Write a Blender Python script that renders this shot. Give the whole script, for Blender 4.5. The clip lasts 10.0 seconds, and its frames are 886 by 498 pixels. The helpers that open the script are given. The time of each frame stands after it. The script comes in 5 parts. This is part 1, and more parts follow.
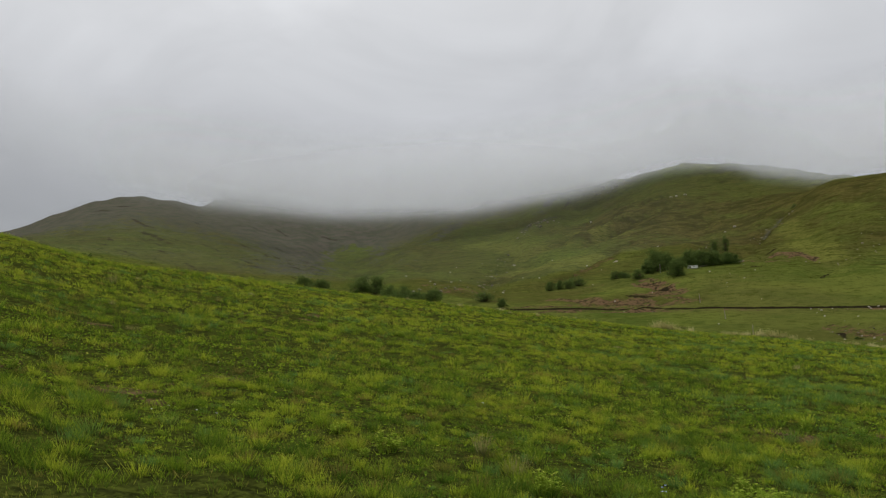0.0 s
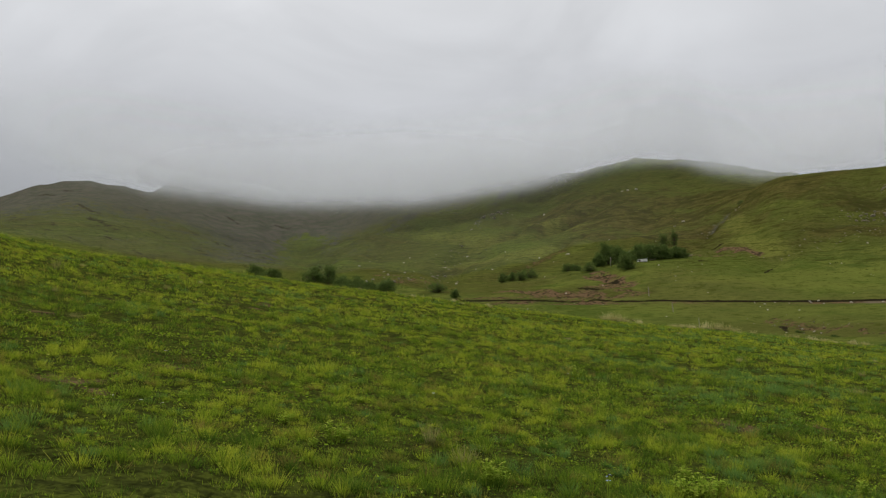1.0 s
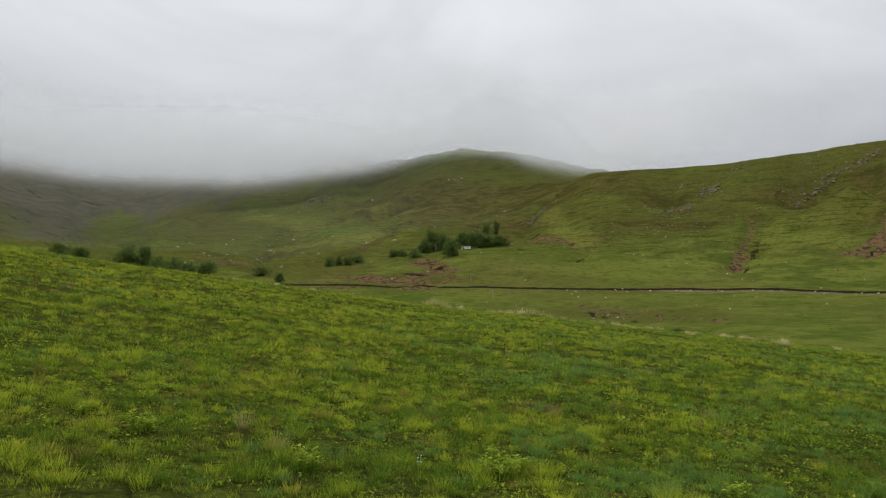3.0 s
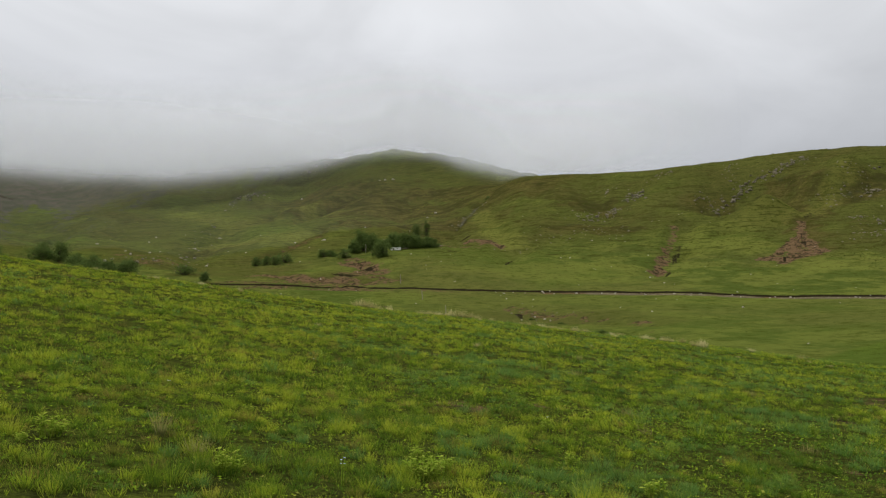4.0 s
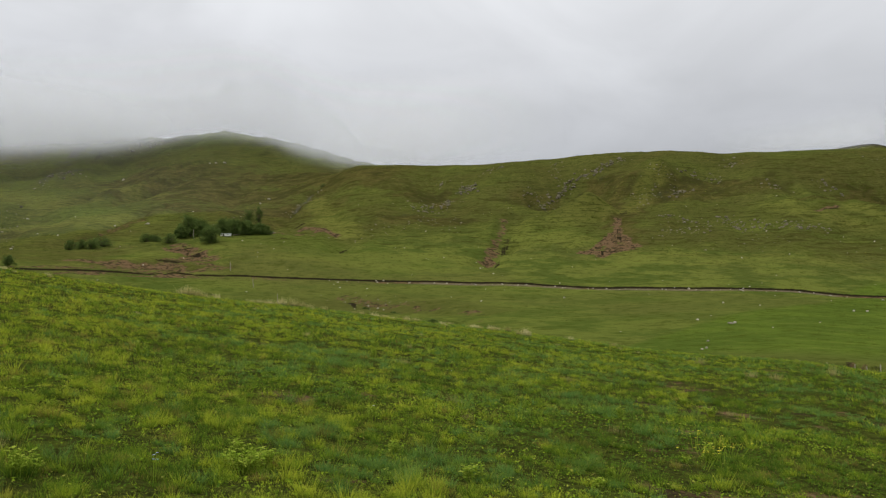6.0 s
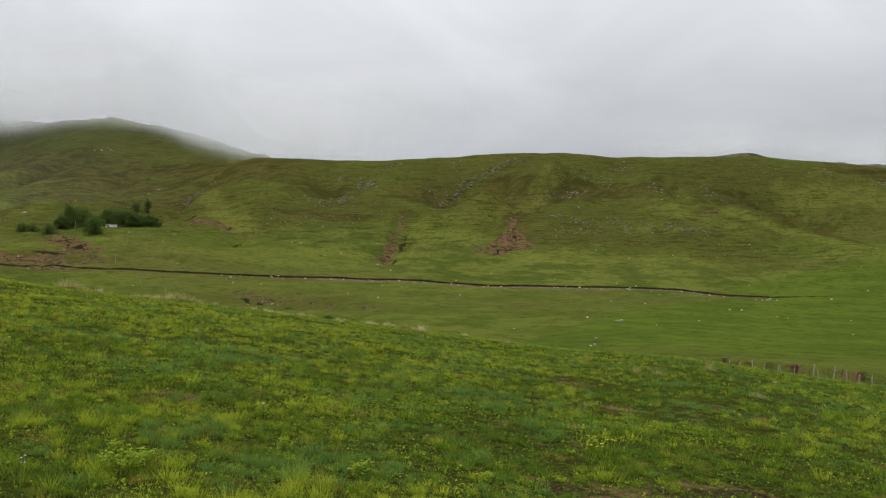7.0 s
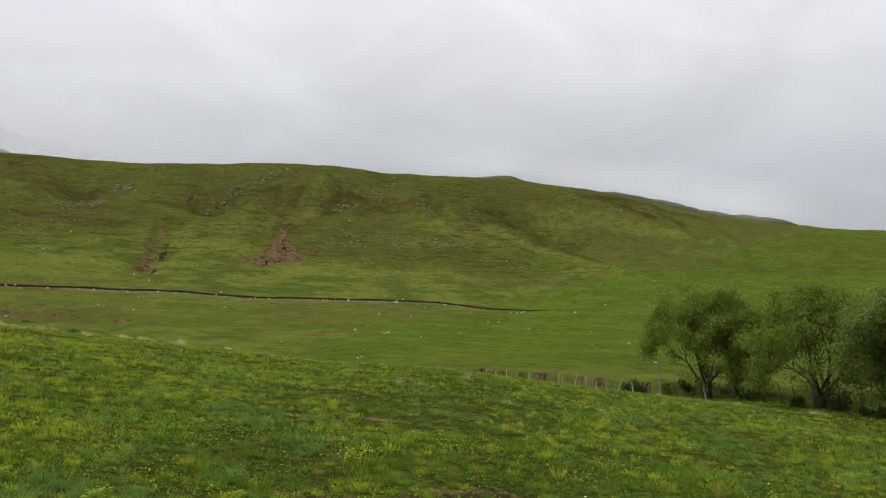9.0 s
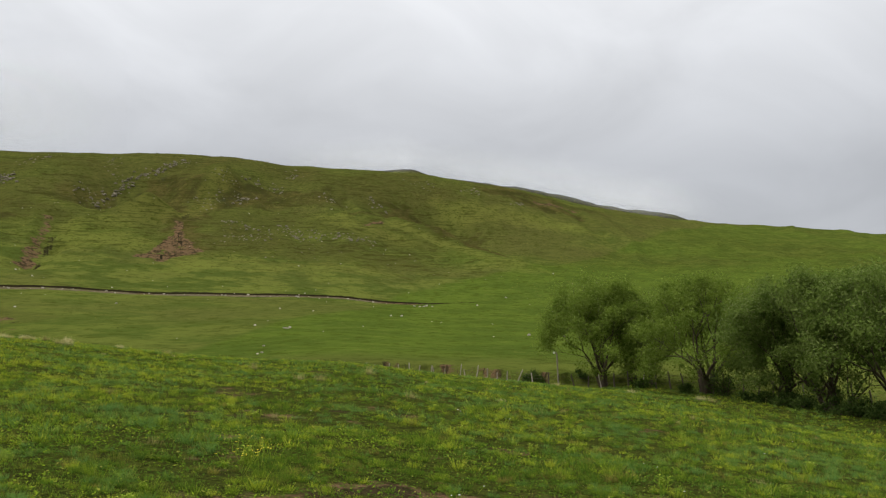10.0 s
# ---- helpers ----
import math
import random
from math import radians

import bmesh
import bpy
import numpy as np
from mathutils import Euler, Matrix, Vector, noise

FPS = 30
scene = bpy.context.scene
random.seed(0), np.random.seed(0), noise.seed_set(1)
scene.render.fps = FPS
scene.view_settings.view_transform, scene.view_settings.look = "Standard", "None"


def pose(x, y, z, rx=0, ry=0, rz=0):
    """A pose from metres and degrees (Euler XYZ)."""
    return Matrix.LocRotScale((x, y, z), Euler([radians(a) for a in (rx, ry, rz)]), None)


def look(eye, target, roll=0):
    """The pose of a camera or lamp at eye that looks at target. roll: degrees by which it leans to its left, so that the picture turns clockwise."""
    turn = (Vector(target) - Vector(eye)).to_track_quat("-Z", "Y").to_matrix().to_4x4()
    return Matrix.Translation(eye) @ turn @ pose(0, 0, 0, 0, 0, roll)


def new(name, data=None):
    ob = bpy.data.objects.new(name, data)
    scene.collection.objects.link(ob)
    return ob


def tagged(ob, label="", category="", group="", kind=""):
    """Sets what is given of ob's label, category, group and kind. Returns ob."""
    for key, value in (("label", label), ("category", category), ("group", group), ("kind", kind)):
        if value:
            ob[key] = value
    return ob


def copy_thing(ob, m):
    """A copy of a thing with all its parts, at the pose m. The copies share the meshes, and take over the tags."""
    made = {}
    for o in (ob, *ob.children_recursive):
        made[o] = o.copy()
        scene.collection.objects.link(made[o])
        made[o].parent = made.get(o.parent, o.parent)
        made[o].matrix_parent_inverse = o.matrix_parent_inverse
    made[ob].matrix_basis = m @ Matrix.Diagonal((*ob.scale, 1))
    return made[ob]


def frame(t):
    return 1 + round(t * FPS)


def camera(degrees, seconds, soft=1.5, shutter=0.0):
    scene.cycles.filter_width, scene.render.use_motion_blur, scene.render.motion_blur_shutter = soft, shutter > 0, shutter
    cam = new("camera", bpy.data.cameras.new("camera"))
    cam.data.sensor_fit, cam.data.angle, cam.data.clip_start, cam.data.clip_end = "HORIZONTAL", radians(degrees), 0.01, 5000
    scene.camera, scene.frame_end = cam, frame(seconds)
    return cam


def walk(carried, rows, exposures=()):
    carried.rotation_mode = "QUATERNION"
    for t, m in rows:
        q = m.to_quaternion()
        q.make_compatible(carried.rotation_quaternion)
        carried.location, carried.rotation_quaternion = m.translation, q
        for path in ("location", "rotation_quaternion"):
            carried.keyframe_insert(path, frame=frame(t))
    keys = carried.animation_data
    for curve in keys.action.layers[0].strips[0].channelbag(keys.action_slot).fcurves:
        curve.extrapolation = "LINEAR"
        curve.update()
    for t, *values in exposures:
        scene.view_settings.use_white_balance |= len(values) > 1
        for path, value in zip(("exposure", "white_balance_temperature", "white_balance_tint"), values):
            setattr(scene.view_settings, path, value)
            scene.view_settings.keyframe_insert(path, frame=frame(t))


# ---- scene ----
cam = camera(59.33, 10.0, soft=1.2)
PATH = [
    (0, 0.001, 0.300, 1.60, 97.00, 1.51, -0.18),
    (0.5, 0.009, 0.300, 1.60, 96.57, 1.69, -1.71),
    (1, 0.019, 0.299, 1.60, 96.23, 1.11, -3.65),
    (1.5, 0.033, 0.298, 1.60, 96.00, 1.19, -6.28),
    (2, 0.049, 0.296, 1.60, 95.53, 1.06, -9.44),
    (2.5, 0.069, 0.292, 1.60, 95.09, 0.97, -13.24),
    (4, 0.110, 0.279, 1.60, 94.91, 0.57, -21.59),
    (4.5, 0.124, 0.273, 1.60, 94.81, 0.55, -24.43),
    (5, 0.137, 0.267, 1.60, 94.61, 0.82, -27.22),
    (5.5, 0.152, 0.259, 1.60, 94.29, 0.49, -30.42),
    (7, 0.198, 0.225, 1.60, 93.76, -0.17, -41.34),
    (7.5, 0.215, 0.209, 1.60, 93.92, -0.78, -45.73),
    (8, 0.229, 0.194, 1.60, 94.29, -0.75, -49.74),
    (8.5, 0.243, 0.176, 1.60, 94.57, -0.60, -54.05),
    (9, 0.255, 0.158, 1.60, 94.75, -0.30, -58.19),
    (9.5, 0.265, 0.140, 1.60, 94.63, -0.31, -62.19),
    (10, 0.273, 0.125, 1.60, 94.28, 0.29, -65.29),
]
# held at arm's length by someone who turns on the spot on the hillside
walk(cam, [(t, pose(x, y, z, rx, ry, rz)) for t, x, y, z, rx, ry, rz in PATH],
     exposures=[(0.0, -0.29), (1.0, -0.24), (2.0, -0.12), (2.5, -0.05), (5.5, -0.02), (7.5, 0.05), (10.0, 0.11)])

# ---- overcast daylight ----
world = bpy.data.worlds.new("overcast_sky")
world.use_nodes = True
scene.world = world
SUN_ELEVATION, SUN_BEARING = radians(50), radians(-38)


def build_sky():
    nt = world.node_tree
    nd, ln = nt.nodes, nt.links
    nd.clear()
    out = nd.new("ShaderNodeOutputWorld")
    sky = nd.new("ShaderNodeTexSky")
    sky.sky_type, sky.sun_disc = "NISHITA", False
    sky.sun_elevation, sky.sun_rotation = SUN_ELEVATION, SUN_BEARING
    clear = nd.new("ShaderNodeBackground")
    clear.inputs["Strength"].default_value = 0.05
    ln.new(sky.outputs["Color"], clear.inputs["Color"])
    # the cloud deck: brighter overhead, greyer low down, with soft broad banks
    co = nd.new("ShaderNodeTexCoord")
    sep = nd.new("ShaderNodeSeparateXYZ")
    ln.new(co.outputs["Generated"], sep.inputs[0])
    deck = nd.new("ShaderNodeValToRGB")
    for i, (p, c) in enumerate([(0.0, (0.40, 0.415, 0.445)), (0.16, (0.475, 0.49, 0.52)), (0.25, (0.62, 0.635, 0.665)), (0.36, (0.80, 0.815, 0.845)), (0.5, (0.94, 0.95, 0.97)), (1.0, (1.75, 1.74, 1.72))]):
        e = deck.color_ramp.elements[i] if i < 2 else deck.color_ramp.elements.new(p)
        e.position, e.color = p, (*c, 1)
    ln.new(sep.outputs["Z"], deck.inputs["Fac"])
    mp = nd.new("ShaderNodeMapping")
    mp.inputs["Scale"].default_value = (2.2, 2.2, 4.0)
    ln.new(co.outputs["Generated"], mp.inputs[0])
    nz = nd.new("ShaderNodeTexNoise")
    nz.inputs["Scale"].default_value, nz.inputs["Detail"].default_value, nz.inputs["Roughness"].default_value = 1.6, 5, 0.5
    nz.inputs["Distortion"].default_value = 0.6
    ln.new(mp.outputs[0], nz.inputs["Vector"])
    rr = nd.new("ShaderNodeMapRange")
    rr.inputs["From Min"].default_value, rr.inputs["From Max"].default_value = 0.3, 0.7
    rr.inputs["To Min"].default_value, rr.inputs["To Max"].default_value = 0.90, 1.12
    ln.new(nz.outputs["Fac"], rr.inputs["Value"])
    cloud = nd.new("ShaderNodeBackground")
    ln.new(deck.outputs["Color"], cloud.inputs["Color"])
    ln.new(rr.outputs[0], cloud.inputs["Strength"])
    mix = nd.new("ShaderNodeMixShader")
    mix.inputs["Fac"].default_value = 0.93
    ln.new(clear.outputs[0], mix.inputs[1])
    ln.new(cloud.outputs[0], mix.inputs[2])
    ln.new(mix.outputs[0], out.inputs["Surface"])


build_sky()
sun_data = bpy.data.lights.new("sun", "SUN")
sun_data.energy, sun_data.angle, sun_data.color = 1.5, radians(18), (1.0, 0.97, 0.92)
sun = new("sun", sun_data)
sun.matrix_world = look((80 * math.sin(SUN_BEARING), 80 * math.cos(SUN_BEARING), 95), (0, 0, 0))
# ---- the lie of the land ----
# Each line of the land runs round the hillside: bearing from the y axis in degrees, distance and height in metres.
CREST = [(-60, 42, 8.63), (-30, 45, 7.32), (-23, 46, 6.22), (-15, 48, 5.61), (-7, 50, 4.81), (1, 52, 4.02), (9, 54, 3.06), (17, 56, 2.02), (24, 57, 1.3), (30.5, 58, 0.45), (38, 59, -0.43), (42, 60, -1.02), (50, 58, -1.95), (58, 57, -2.35), (66, 56, -3.27), (74, 54, -3.84), (82, 50, -4.11), (89, 47, -4.46), (95, 45, -4.71), (130, 45, -4.72), (180, 45, 0.03), (240, 42, 6.01)]
HOLLOW = [(-60, 150, 14.72), (-30, 155, 7.01), (0, 135, -0.76), (20, 120, -3.43), (30, 105, -3.9), (42, 90, -3.75), (50, 80, -4.27), (58, 73, -3.9), (66, 70, -4.3), (74, 64, -4.55), (84, 60, -4.87), (95, 58, -5.11), (130, 90, -4.69), (180, 120, -4.69), (240, 120, 7.89)]
FLOOR = [(-60, 320, 40.9), (-30, 330, 30.5), (-15, 300, 17.3), (-5, 260, 12), (5, 250, 12.3), (14, 250, 11.7), (22, 245, 10.1), (30, 240, 9), (38, 235, 8), (46, 232, 6.3), (54, 235, 5.9), (58, 238, 5.1), (62, 240, 3.5), (66, 245, 3), (72, 255, 3.1), (80, 270, 3), (95, 300, 2.6), (130, 300, -1), (180, 300, -3.6), (240, 300, 22.6)]
FOOT = [(-60, 400, 57.8), (-30, 400, 50.7), (-15, 380, 34.8), (-5, 330, 24.7), (5, 300, 18.9), (14, 298, 20.3), (18, 300, 22.6), (25, 285, 19.5), (40, 285, 16.5), (57, 285, 13.5), (66, 290, 9.7), (72, 300, 11.6), (80, 330, 13.1), (95, 400, 14.2), (130, 420, 8.9), (180, 420, 5.3), (240, 400, 43.6)]
FACE = [(-60, 600, 96.6), (-30, 600, 79.5), (-22, 600, 75.3), (-15, 600, 66.8), (-10, 560, 53.5), (-5, 500, 45.3), (5, 450, 37.8), (10, 430, 40.7), (17, 400, 43.6), (21.5, 390, 40.5), (25, 400, 45.1), (30, 400, 50.7), (40, 400, 50.7), (57, 400, 47.9), (66, 420, 38.3), (72, 430, 33.2), (80, 460, 30.5), (95, 550, 32.3), (130, 600, 22.6), (180, 600, 22.6), (240, 600, 85.9)]
SPUR_WEST = [(-60, 850, 151.5), (-30, 850, 113.5), (-22, 850, 124.1), (-15, 850, 112), (-10, 800, 88.5), (-6, 760, 78.8), (0, 680, 75.5), (5, 640, 75.7), (10, 600, 75.3), (17, 540, 71.7), (21, 520, 67.3), (25, 540, 86.2), (27.9, 560, 101.7)]
SPUR_EAST = [(33, 540, 98.3), (38, 530, 96.7), (42, 525, 98.1), (46, 520, 98.9), (49.5, 520, 99.2), (54.4, 525, 96.1), (57.7, 530, 96), (63.3, 550, 96.6), (67.4, 575, 94.4), (70.2, 600, 93.5), (76.7, 680, 85.5), (83, 760, 81.6), (89.5, 820, 76.1), (95, 860, 70), (105, 900, 64.5), (130, 900, 64.5), (180, 900, 64.5), (240, 850, 136.2)]
SPUR = SPUR_WEST + SPUR_EAST
SADDLE_WEST = [(-60, 1100, 195.6), (-30, 1100, 148.4), (-22, 1100, 191.6), (-15, 1100, 175.8), (-10, 1050, 145.4), (-6, 1050, 138), (0, 950, 131.7), (5, 900, 131.3), (12, 800, 128.3), (17, 700, 120), (21, 700, 120), (23.6, 700, 122), (25.6, 690, 118), (28, 660, 113)]
SADDLE_EAST = [(33, 660, 106.1), (40, 660, 100.2), (60, 670, 101.7), (63, 690, 104.7), (70, 760, 100.3), (77, 850, 87.9), (83, 920, 85.3), (95, 1000, 68), (130, 1000, 54), (180, 1000, 54), (240, 1050, 167.9)]
SADDLE = SADDLE_WEST + SADDLE_EAST
SUMMIT_WEST = [(-60, 1300, 207.5), (-30, 1300, 178.5), (-26.3, 1300, 209.8), (-24.3, 1300, 230.8), (-21.1, 1300, 244.9), (-19.2, 1300, 239.0), (-17.3, 1350, 239.6), (-15.4, 1450, 280.8), (-7, 1500, 320.4), (1, 1450, 323.1), (9.5, 1250, 262), (11.6, 1150, 228), (15.7, 1100, 222.3), (17.6, 1050, 220.4), (20.7, 1000, 207.4), (22, 960, 197.3), (23.6, 940, 187.0), (25.6, 920, 176.0), (27.6, 900, 164.3)]
SUMMIT_EAST = [(33, 1000, 150.0), (45, 1200, 190.0), (57, 1600, 258.0), (60.5, 1600, 267.5), (62.9, 1600, 271.9), (64.5, 1600, 257.0), (66, 1600, 252.9), (68, 1600, 245.2), (70.2, 1600, 236.6), (72.2, 1600, 229.3), (74.3, 1600, 219.1), (76.7, 1600, 199.6), (80.3, 1600, 183.2), (82.2, 1600, 173.0), (84, 1600, 148), (95, 1600, 99.5), (130, 1600, 99.5), (180, 1600, 113.5), (240, 1400, 223.3)]
SUMMIT = SUMMIT_WEST + SUMMIT_EAST
# gullies and hollows (depth above nought) and ribs (below): two places as bearing and distance, half width, depth
CARVED_SPUR_MIDDLE = [(42.8, 433, 45.3, 416, 22, 8.0), (49.2, 450, 44.1, 387, 12, -5.5), (44.1, 387, 40.7, 370, 12, -2.5), (53.5, 470, 54.5, 380, 14, 2.6)]
CARVED_SPUR_WEST = [(39.3, 383, 38.5, 331, 7, 3.0), (38.5, 331, 37.1, 279, 6, 2.4), (28.4, 360, 26.1, 302, 7, 2.2), (24.9, 535, 22.3, 458, 6, 3.5), (22.3, 458, 21.1, 377, 6, 3.0), (33.5, 470, 34, 400, 14, 3.0)]
CARVED_SPUR_EAST = [(62.0, 453, 65.6, 457, 22, 6.5), (65.6, 457, 68.3, 436, 18, 4.0), (61.6, 417, 65.5, 404, 16, -3.5), (65.5, 404, 69.5, 354, 16, -3.0), (57.5, 450, 59.7, 406, 9, 2.5)]
CARVED_MOUNTAIN = [(5.4, 622, 4.4, 564, 9, 3.5), (4.4, 564, 3.7, 463, 9, 3.5), (3.7, 463, 3.0, 317, 8, 2.5), (-5.1, 668, -6.1, 370, 16, 5.0), (1.4, 980, -1.5, 750, 40, -7.0), (-1.5, 750, -4.2, 444, 30, -3.0), (10.6, 1014, 7.6, 820, 26, -7.0), (13.0, 733, 10.2, 700, 13, 6.0), (10.2, 700, 7.9, 620, 13, 5.5), (13.6, 700, 10.4, 640, 14, -4.0), (16.0, 687, 13.0, 640, 13, 5.5), (13.0, 640, 10.6, 580, 12, 5.0), (17.7, 762, 15.3, 750, 12, 4.5), (13.9, 530, 11.3, 453, 9, 4.5), (11.3, 453, 9.0, 407, 8, 4.0), (9.0, 407, 7.0, 346, 7, 3.0)]
CARVED_MOUNTAIN_MORE = [(14.6, 500, 11.8, 430, 11, -2.5), (1.3, 896, -0.8, 698, 12, 2.5), (-0.8, 698, -1.8, 555, 10, 2.5), (5.6, 700, 6.6, 520, 14, 3.5), (19.5, 620, 17.2, 480, 12, 4.0)]
CARVED_STONY_MOUNTAIN = [(-7.3, 1047, -5.1, 668, 30, 8.0)]
CARVED_VALLEY = [(26.2, 201, 30.5, 176, 6, 1.0), (32.5, 173, 36.2, 165, 4, 0.9), (33.6, 147, 35.2, 144, 2.5, 0.7)]
CARVED_FARM = [(12, 272, 15.5, 262, 7, 1.6), (15.0, 312, 16.4, 292, 6, 1.8)]
CARVED = CARVED_SPUR_MIDDLE + CARVED_SPUR_WEST + CARVED_SPUR_EAST + CARVED_MOUNTAIN + CARVED_MOUNTAIN_MORE + CARVED_STONY_MOUNTAIN + CARVED_VALLEY + CARVED_FARM
LAND = [CREST, HOLLOW, FLOOR, FOOT, FACE, SPUR, SADDLE, SUMMIT]


def lattice(i, j, seed):
    h = (i.astype(np.int64) * 374761393 + j.astype(np.int64) * 668265263 + seed * 1442695041) & 0xFFFFFFFF
    h = ((h ^ (h >> 13)) * 1274126177) & 0xFFFFFFFF
    return ((h ^ (h >> 16)) & 0xFFFF) / 32767.5 - 1.0


def waves(u, v, seed=0, octaves=1):
    """Smooth noise of -1 to 1 over a plane."""
    total, amp, norm = 0.0, 1.0, 0.0
    for k in range(octaves):
        i, j = np.floor(u), np.floor(v)
        a, b = u - i, v - j
        a, b = a * a * a * (a * (6 * a - 15) + 10), b * b * b * (b * (6 * b - 15) + 10)
        s = seed + 17 * k
        n = (lattice(i, j, s) * (1 - a) + lattice(i + 1, j, s) * a) * (1 - b) + (lattice(i, j + 1, s) * (1 - a) + lattice(i + 1, j + 1, s) * a) * b
        total, norm = total + n * amp, norm + amp
        u, v, amp = u * 2.03 + 5.2, v * 2.03 + 1.7, amp * 0.5
    return total / norm


def slopes(x, y):
    """Slopes of a monotone cubic through knots along the last axis."""
    h, d = np.diff(x), np.diff(y) / np.diff(x)
    w1, w2 = 2 * h[..., 1:] + h[..., :-1], h[..., 1:] + 2 * h[..., :-1]
    a, b = d[..., :-1], d[..., 1:]
    same = a * b > 0
    inner = np.where(same, (w1 + w2) / (w1 / np.where(same, a, 1) + w2 / np.where(same, b, 1)), 0)
    return np.concatenate([d[..., :1], inner, d[..., -1:]], -1)


def cubic(x, y, q):
    """The monotone cubic through one row of knots at the points q."""
    m = slopes(x, y)
    k = np.clip(np.searchsorted(x, q) - 1, 0, len(x) - 2)
    h = x[k + 1] - x[k]
    t = (q - x[k]) / h
    return ((1 + 2 * t) * y[k] + t * h * m[k]) * (1 - t) ** 2 + ((3 - 2 * t) * y[k + 1] + (t - 1) * h * m[k + 1]) * t * t


def knots(bearing):
    """Distances and heights of the lines of the land at each bearing, from the camera's foot outwards."""
    b = (np.asarray(bearing, float) + 60) % 360 - 60
    rs, zs = [np.zeros_like(b)], [np.zeros_like(b)]
    for line in LAND:
        t = np.array(line, float)
        t = np.vstack([t[-2:] - (360, 0, 0), t, t[:2] + (360, 0, 0)])
        rs.append(cubic(t[:, 0], t[:, 1], b))
        zs.append(cubic(t[:, 0], t[:, 2], b))
    # the near slope bulges a little between the feet and the crest
    rs.insert(1, rs[1] * 0.45)
    zs.insert(1, zs[1] * 0.45 + 0.12)
    rs.append(np.full_like(b, 4700.0))
    zs.append(np.full_like(b, 60.0))
    return np.stack(rs, -1), np.stack(zs, -1)


def smooth(a, b, x):
    t = np.clip((x - a) / (b - a), 0, 1)
    return t * t * (3 - 2 * t)


def bank_radius(b, R):
    return R[..., 3] + 9 + 1.6 * waves(b * 0.9, b * 0, 41, 2)


def ditch_radius(b, R):
    return R[..., 4] + 1.2 * waves(b * 0.45, b * 0, 43, 3)


def height(bearing, r):
    """The ground's height at bearings and distances."""
    b = np.asarray(bearing, float)
    r = np.asarray(r, float)
    R, Z = knots(b)
    M = slopes(R, Z)
    k = np.clip((r[..., None] >= R).sum(-1) - 1, 0, R.shape[-1] - 2)[..., None]

    def at(a, j):
        return np.take_along_axis(a, j, -1)[..., 0]

    r0, h = at(R, k), at(R, k + 1) - at(R, k)
    t = np.clip((r - r0) / h, 0, 1)
    z = ((1 + 2 * t) * at(Z, k) + t * h * at(M, k)) * (1 - t) ** 2 + ((3 - 2 * t) * at(Z, k + 1) + (t - 1) * h * at(M, k + 1)) * t * t
    x, y = r * np.sin(np.radians(b)), r * np.cos(np.radians(b))
    # hummocks near by, uneven pasture, gullies and ribs down the hill faces, crags on the mountain
    near = np.exp(-(r / 60) ** 2)
    z = z + near * smooth(1, 6, r) * (0.05 * waves(x * 0.5, y * 0.5, 3, 2) + 0.03 * waves(x * 1.9, y * 1.9, 4, 2))
    floor = smooth(70, 110, r)
    z = z + floor * (0.25 * waves(x / 19, y / 19, 5, 3))
    off_sky = 1 - 0.85 * np.exp(-((r - R[..., 7]) / 40) ** 2)
    face = smooth(0, 90, r - R[..., 5]) * off_sky
    ribs = waves(b / 3.1 + waves(x / 150, y / 150, 8) * 0.8, r / 260, 6, 3)
    z = z + face * (-4.2 * np.abs(ribs) + 1.8 * waves(x / 30, y / 30, 7, 4))
    steps = waves(b / 2.0, z / 2.6, 31, 2)
    z = z + face * 0.30 * steps
    for b0, r0, b1, r1, half, deep in CARVED:
        ax, ay, bx, by = r0 * math.sin(radians(b0)), r0 * math.cos(radians(b0)), r1 * math.sin(radians(b1)), r1 * math.cos(radians(b1))
        near = (x > min(ax, bx) - 3 * half) & (x < max(ax, bx) + 3 * half) & (y > min(ay, by) - 3 * half) & (y < max(ay, by) + 3 * half)
        if not near.any():
            continue
        u, v = x[near], y[near]
        s = np.clip(((u - ax) * (bx - ax) + (v - ay) * (by - ay)) / ((bx - ax) ** 2 + (by - ay) ** 2), 0, 1)
        d = np.hypot(u - ax - s * (bx - ax), v - ay - s * (by - ay)) / half
        z[near] -= 1.5 * deep * np.exp(-d * d) * (0.8 + 0.4 * waves(u / half, v / half, 33))
    far = smooth(620, 900, r) * (1 - 0.8 * np.exp(-((r - R[..., 9]) / 60) ** 2))
    z = z + far * (-5 * np.abs(waves(b / 2.3 + waves(x / 200, y / 200, 9), r / 420, 10, 3)) + 2.2 * waves(x / 60, y / 60, 11, 3))
    # the eroded bank of the stream, and the cut bank over the track
    bank = smooth(55, 59, b) * (1 - 0.7 * smooth(74, 79, b)) * (1 - smooth(99, 110, b))
    rb = bank_radius(b, R)
    edge = rb + 0.35 * waves(x * 0.8, y * 0.8, 44, 2)
    z = z - bank * 1.05 * smooth(-14, -3, r - rb) * (1 - smooth(-0.4, 0.4, r - edge))
    cut = smooth(-4, 4, b) * (1 - smooth(60, 70, b) * 0.85) * (1 - smooth(86, 95, b))
    rd = ditch_radius(b, R)
    z = z - cut * 0.6 * smooth(-16, -7, r - rd) * (1 - smooth(-0.5, 0.5, r - rd))
    return z


def spot(bearing, r, up=0.0):
    """A place on the ground."""
    z = float(height(np.array([bearing]), np.array([r]))[0])
    return Vector((r * math.sin(radians(bearing)), r * math.cos(radians(bearing)), z + up))
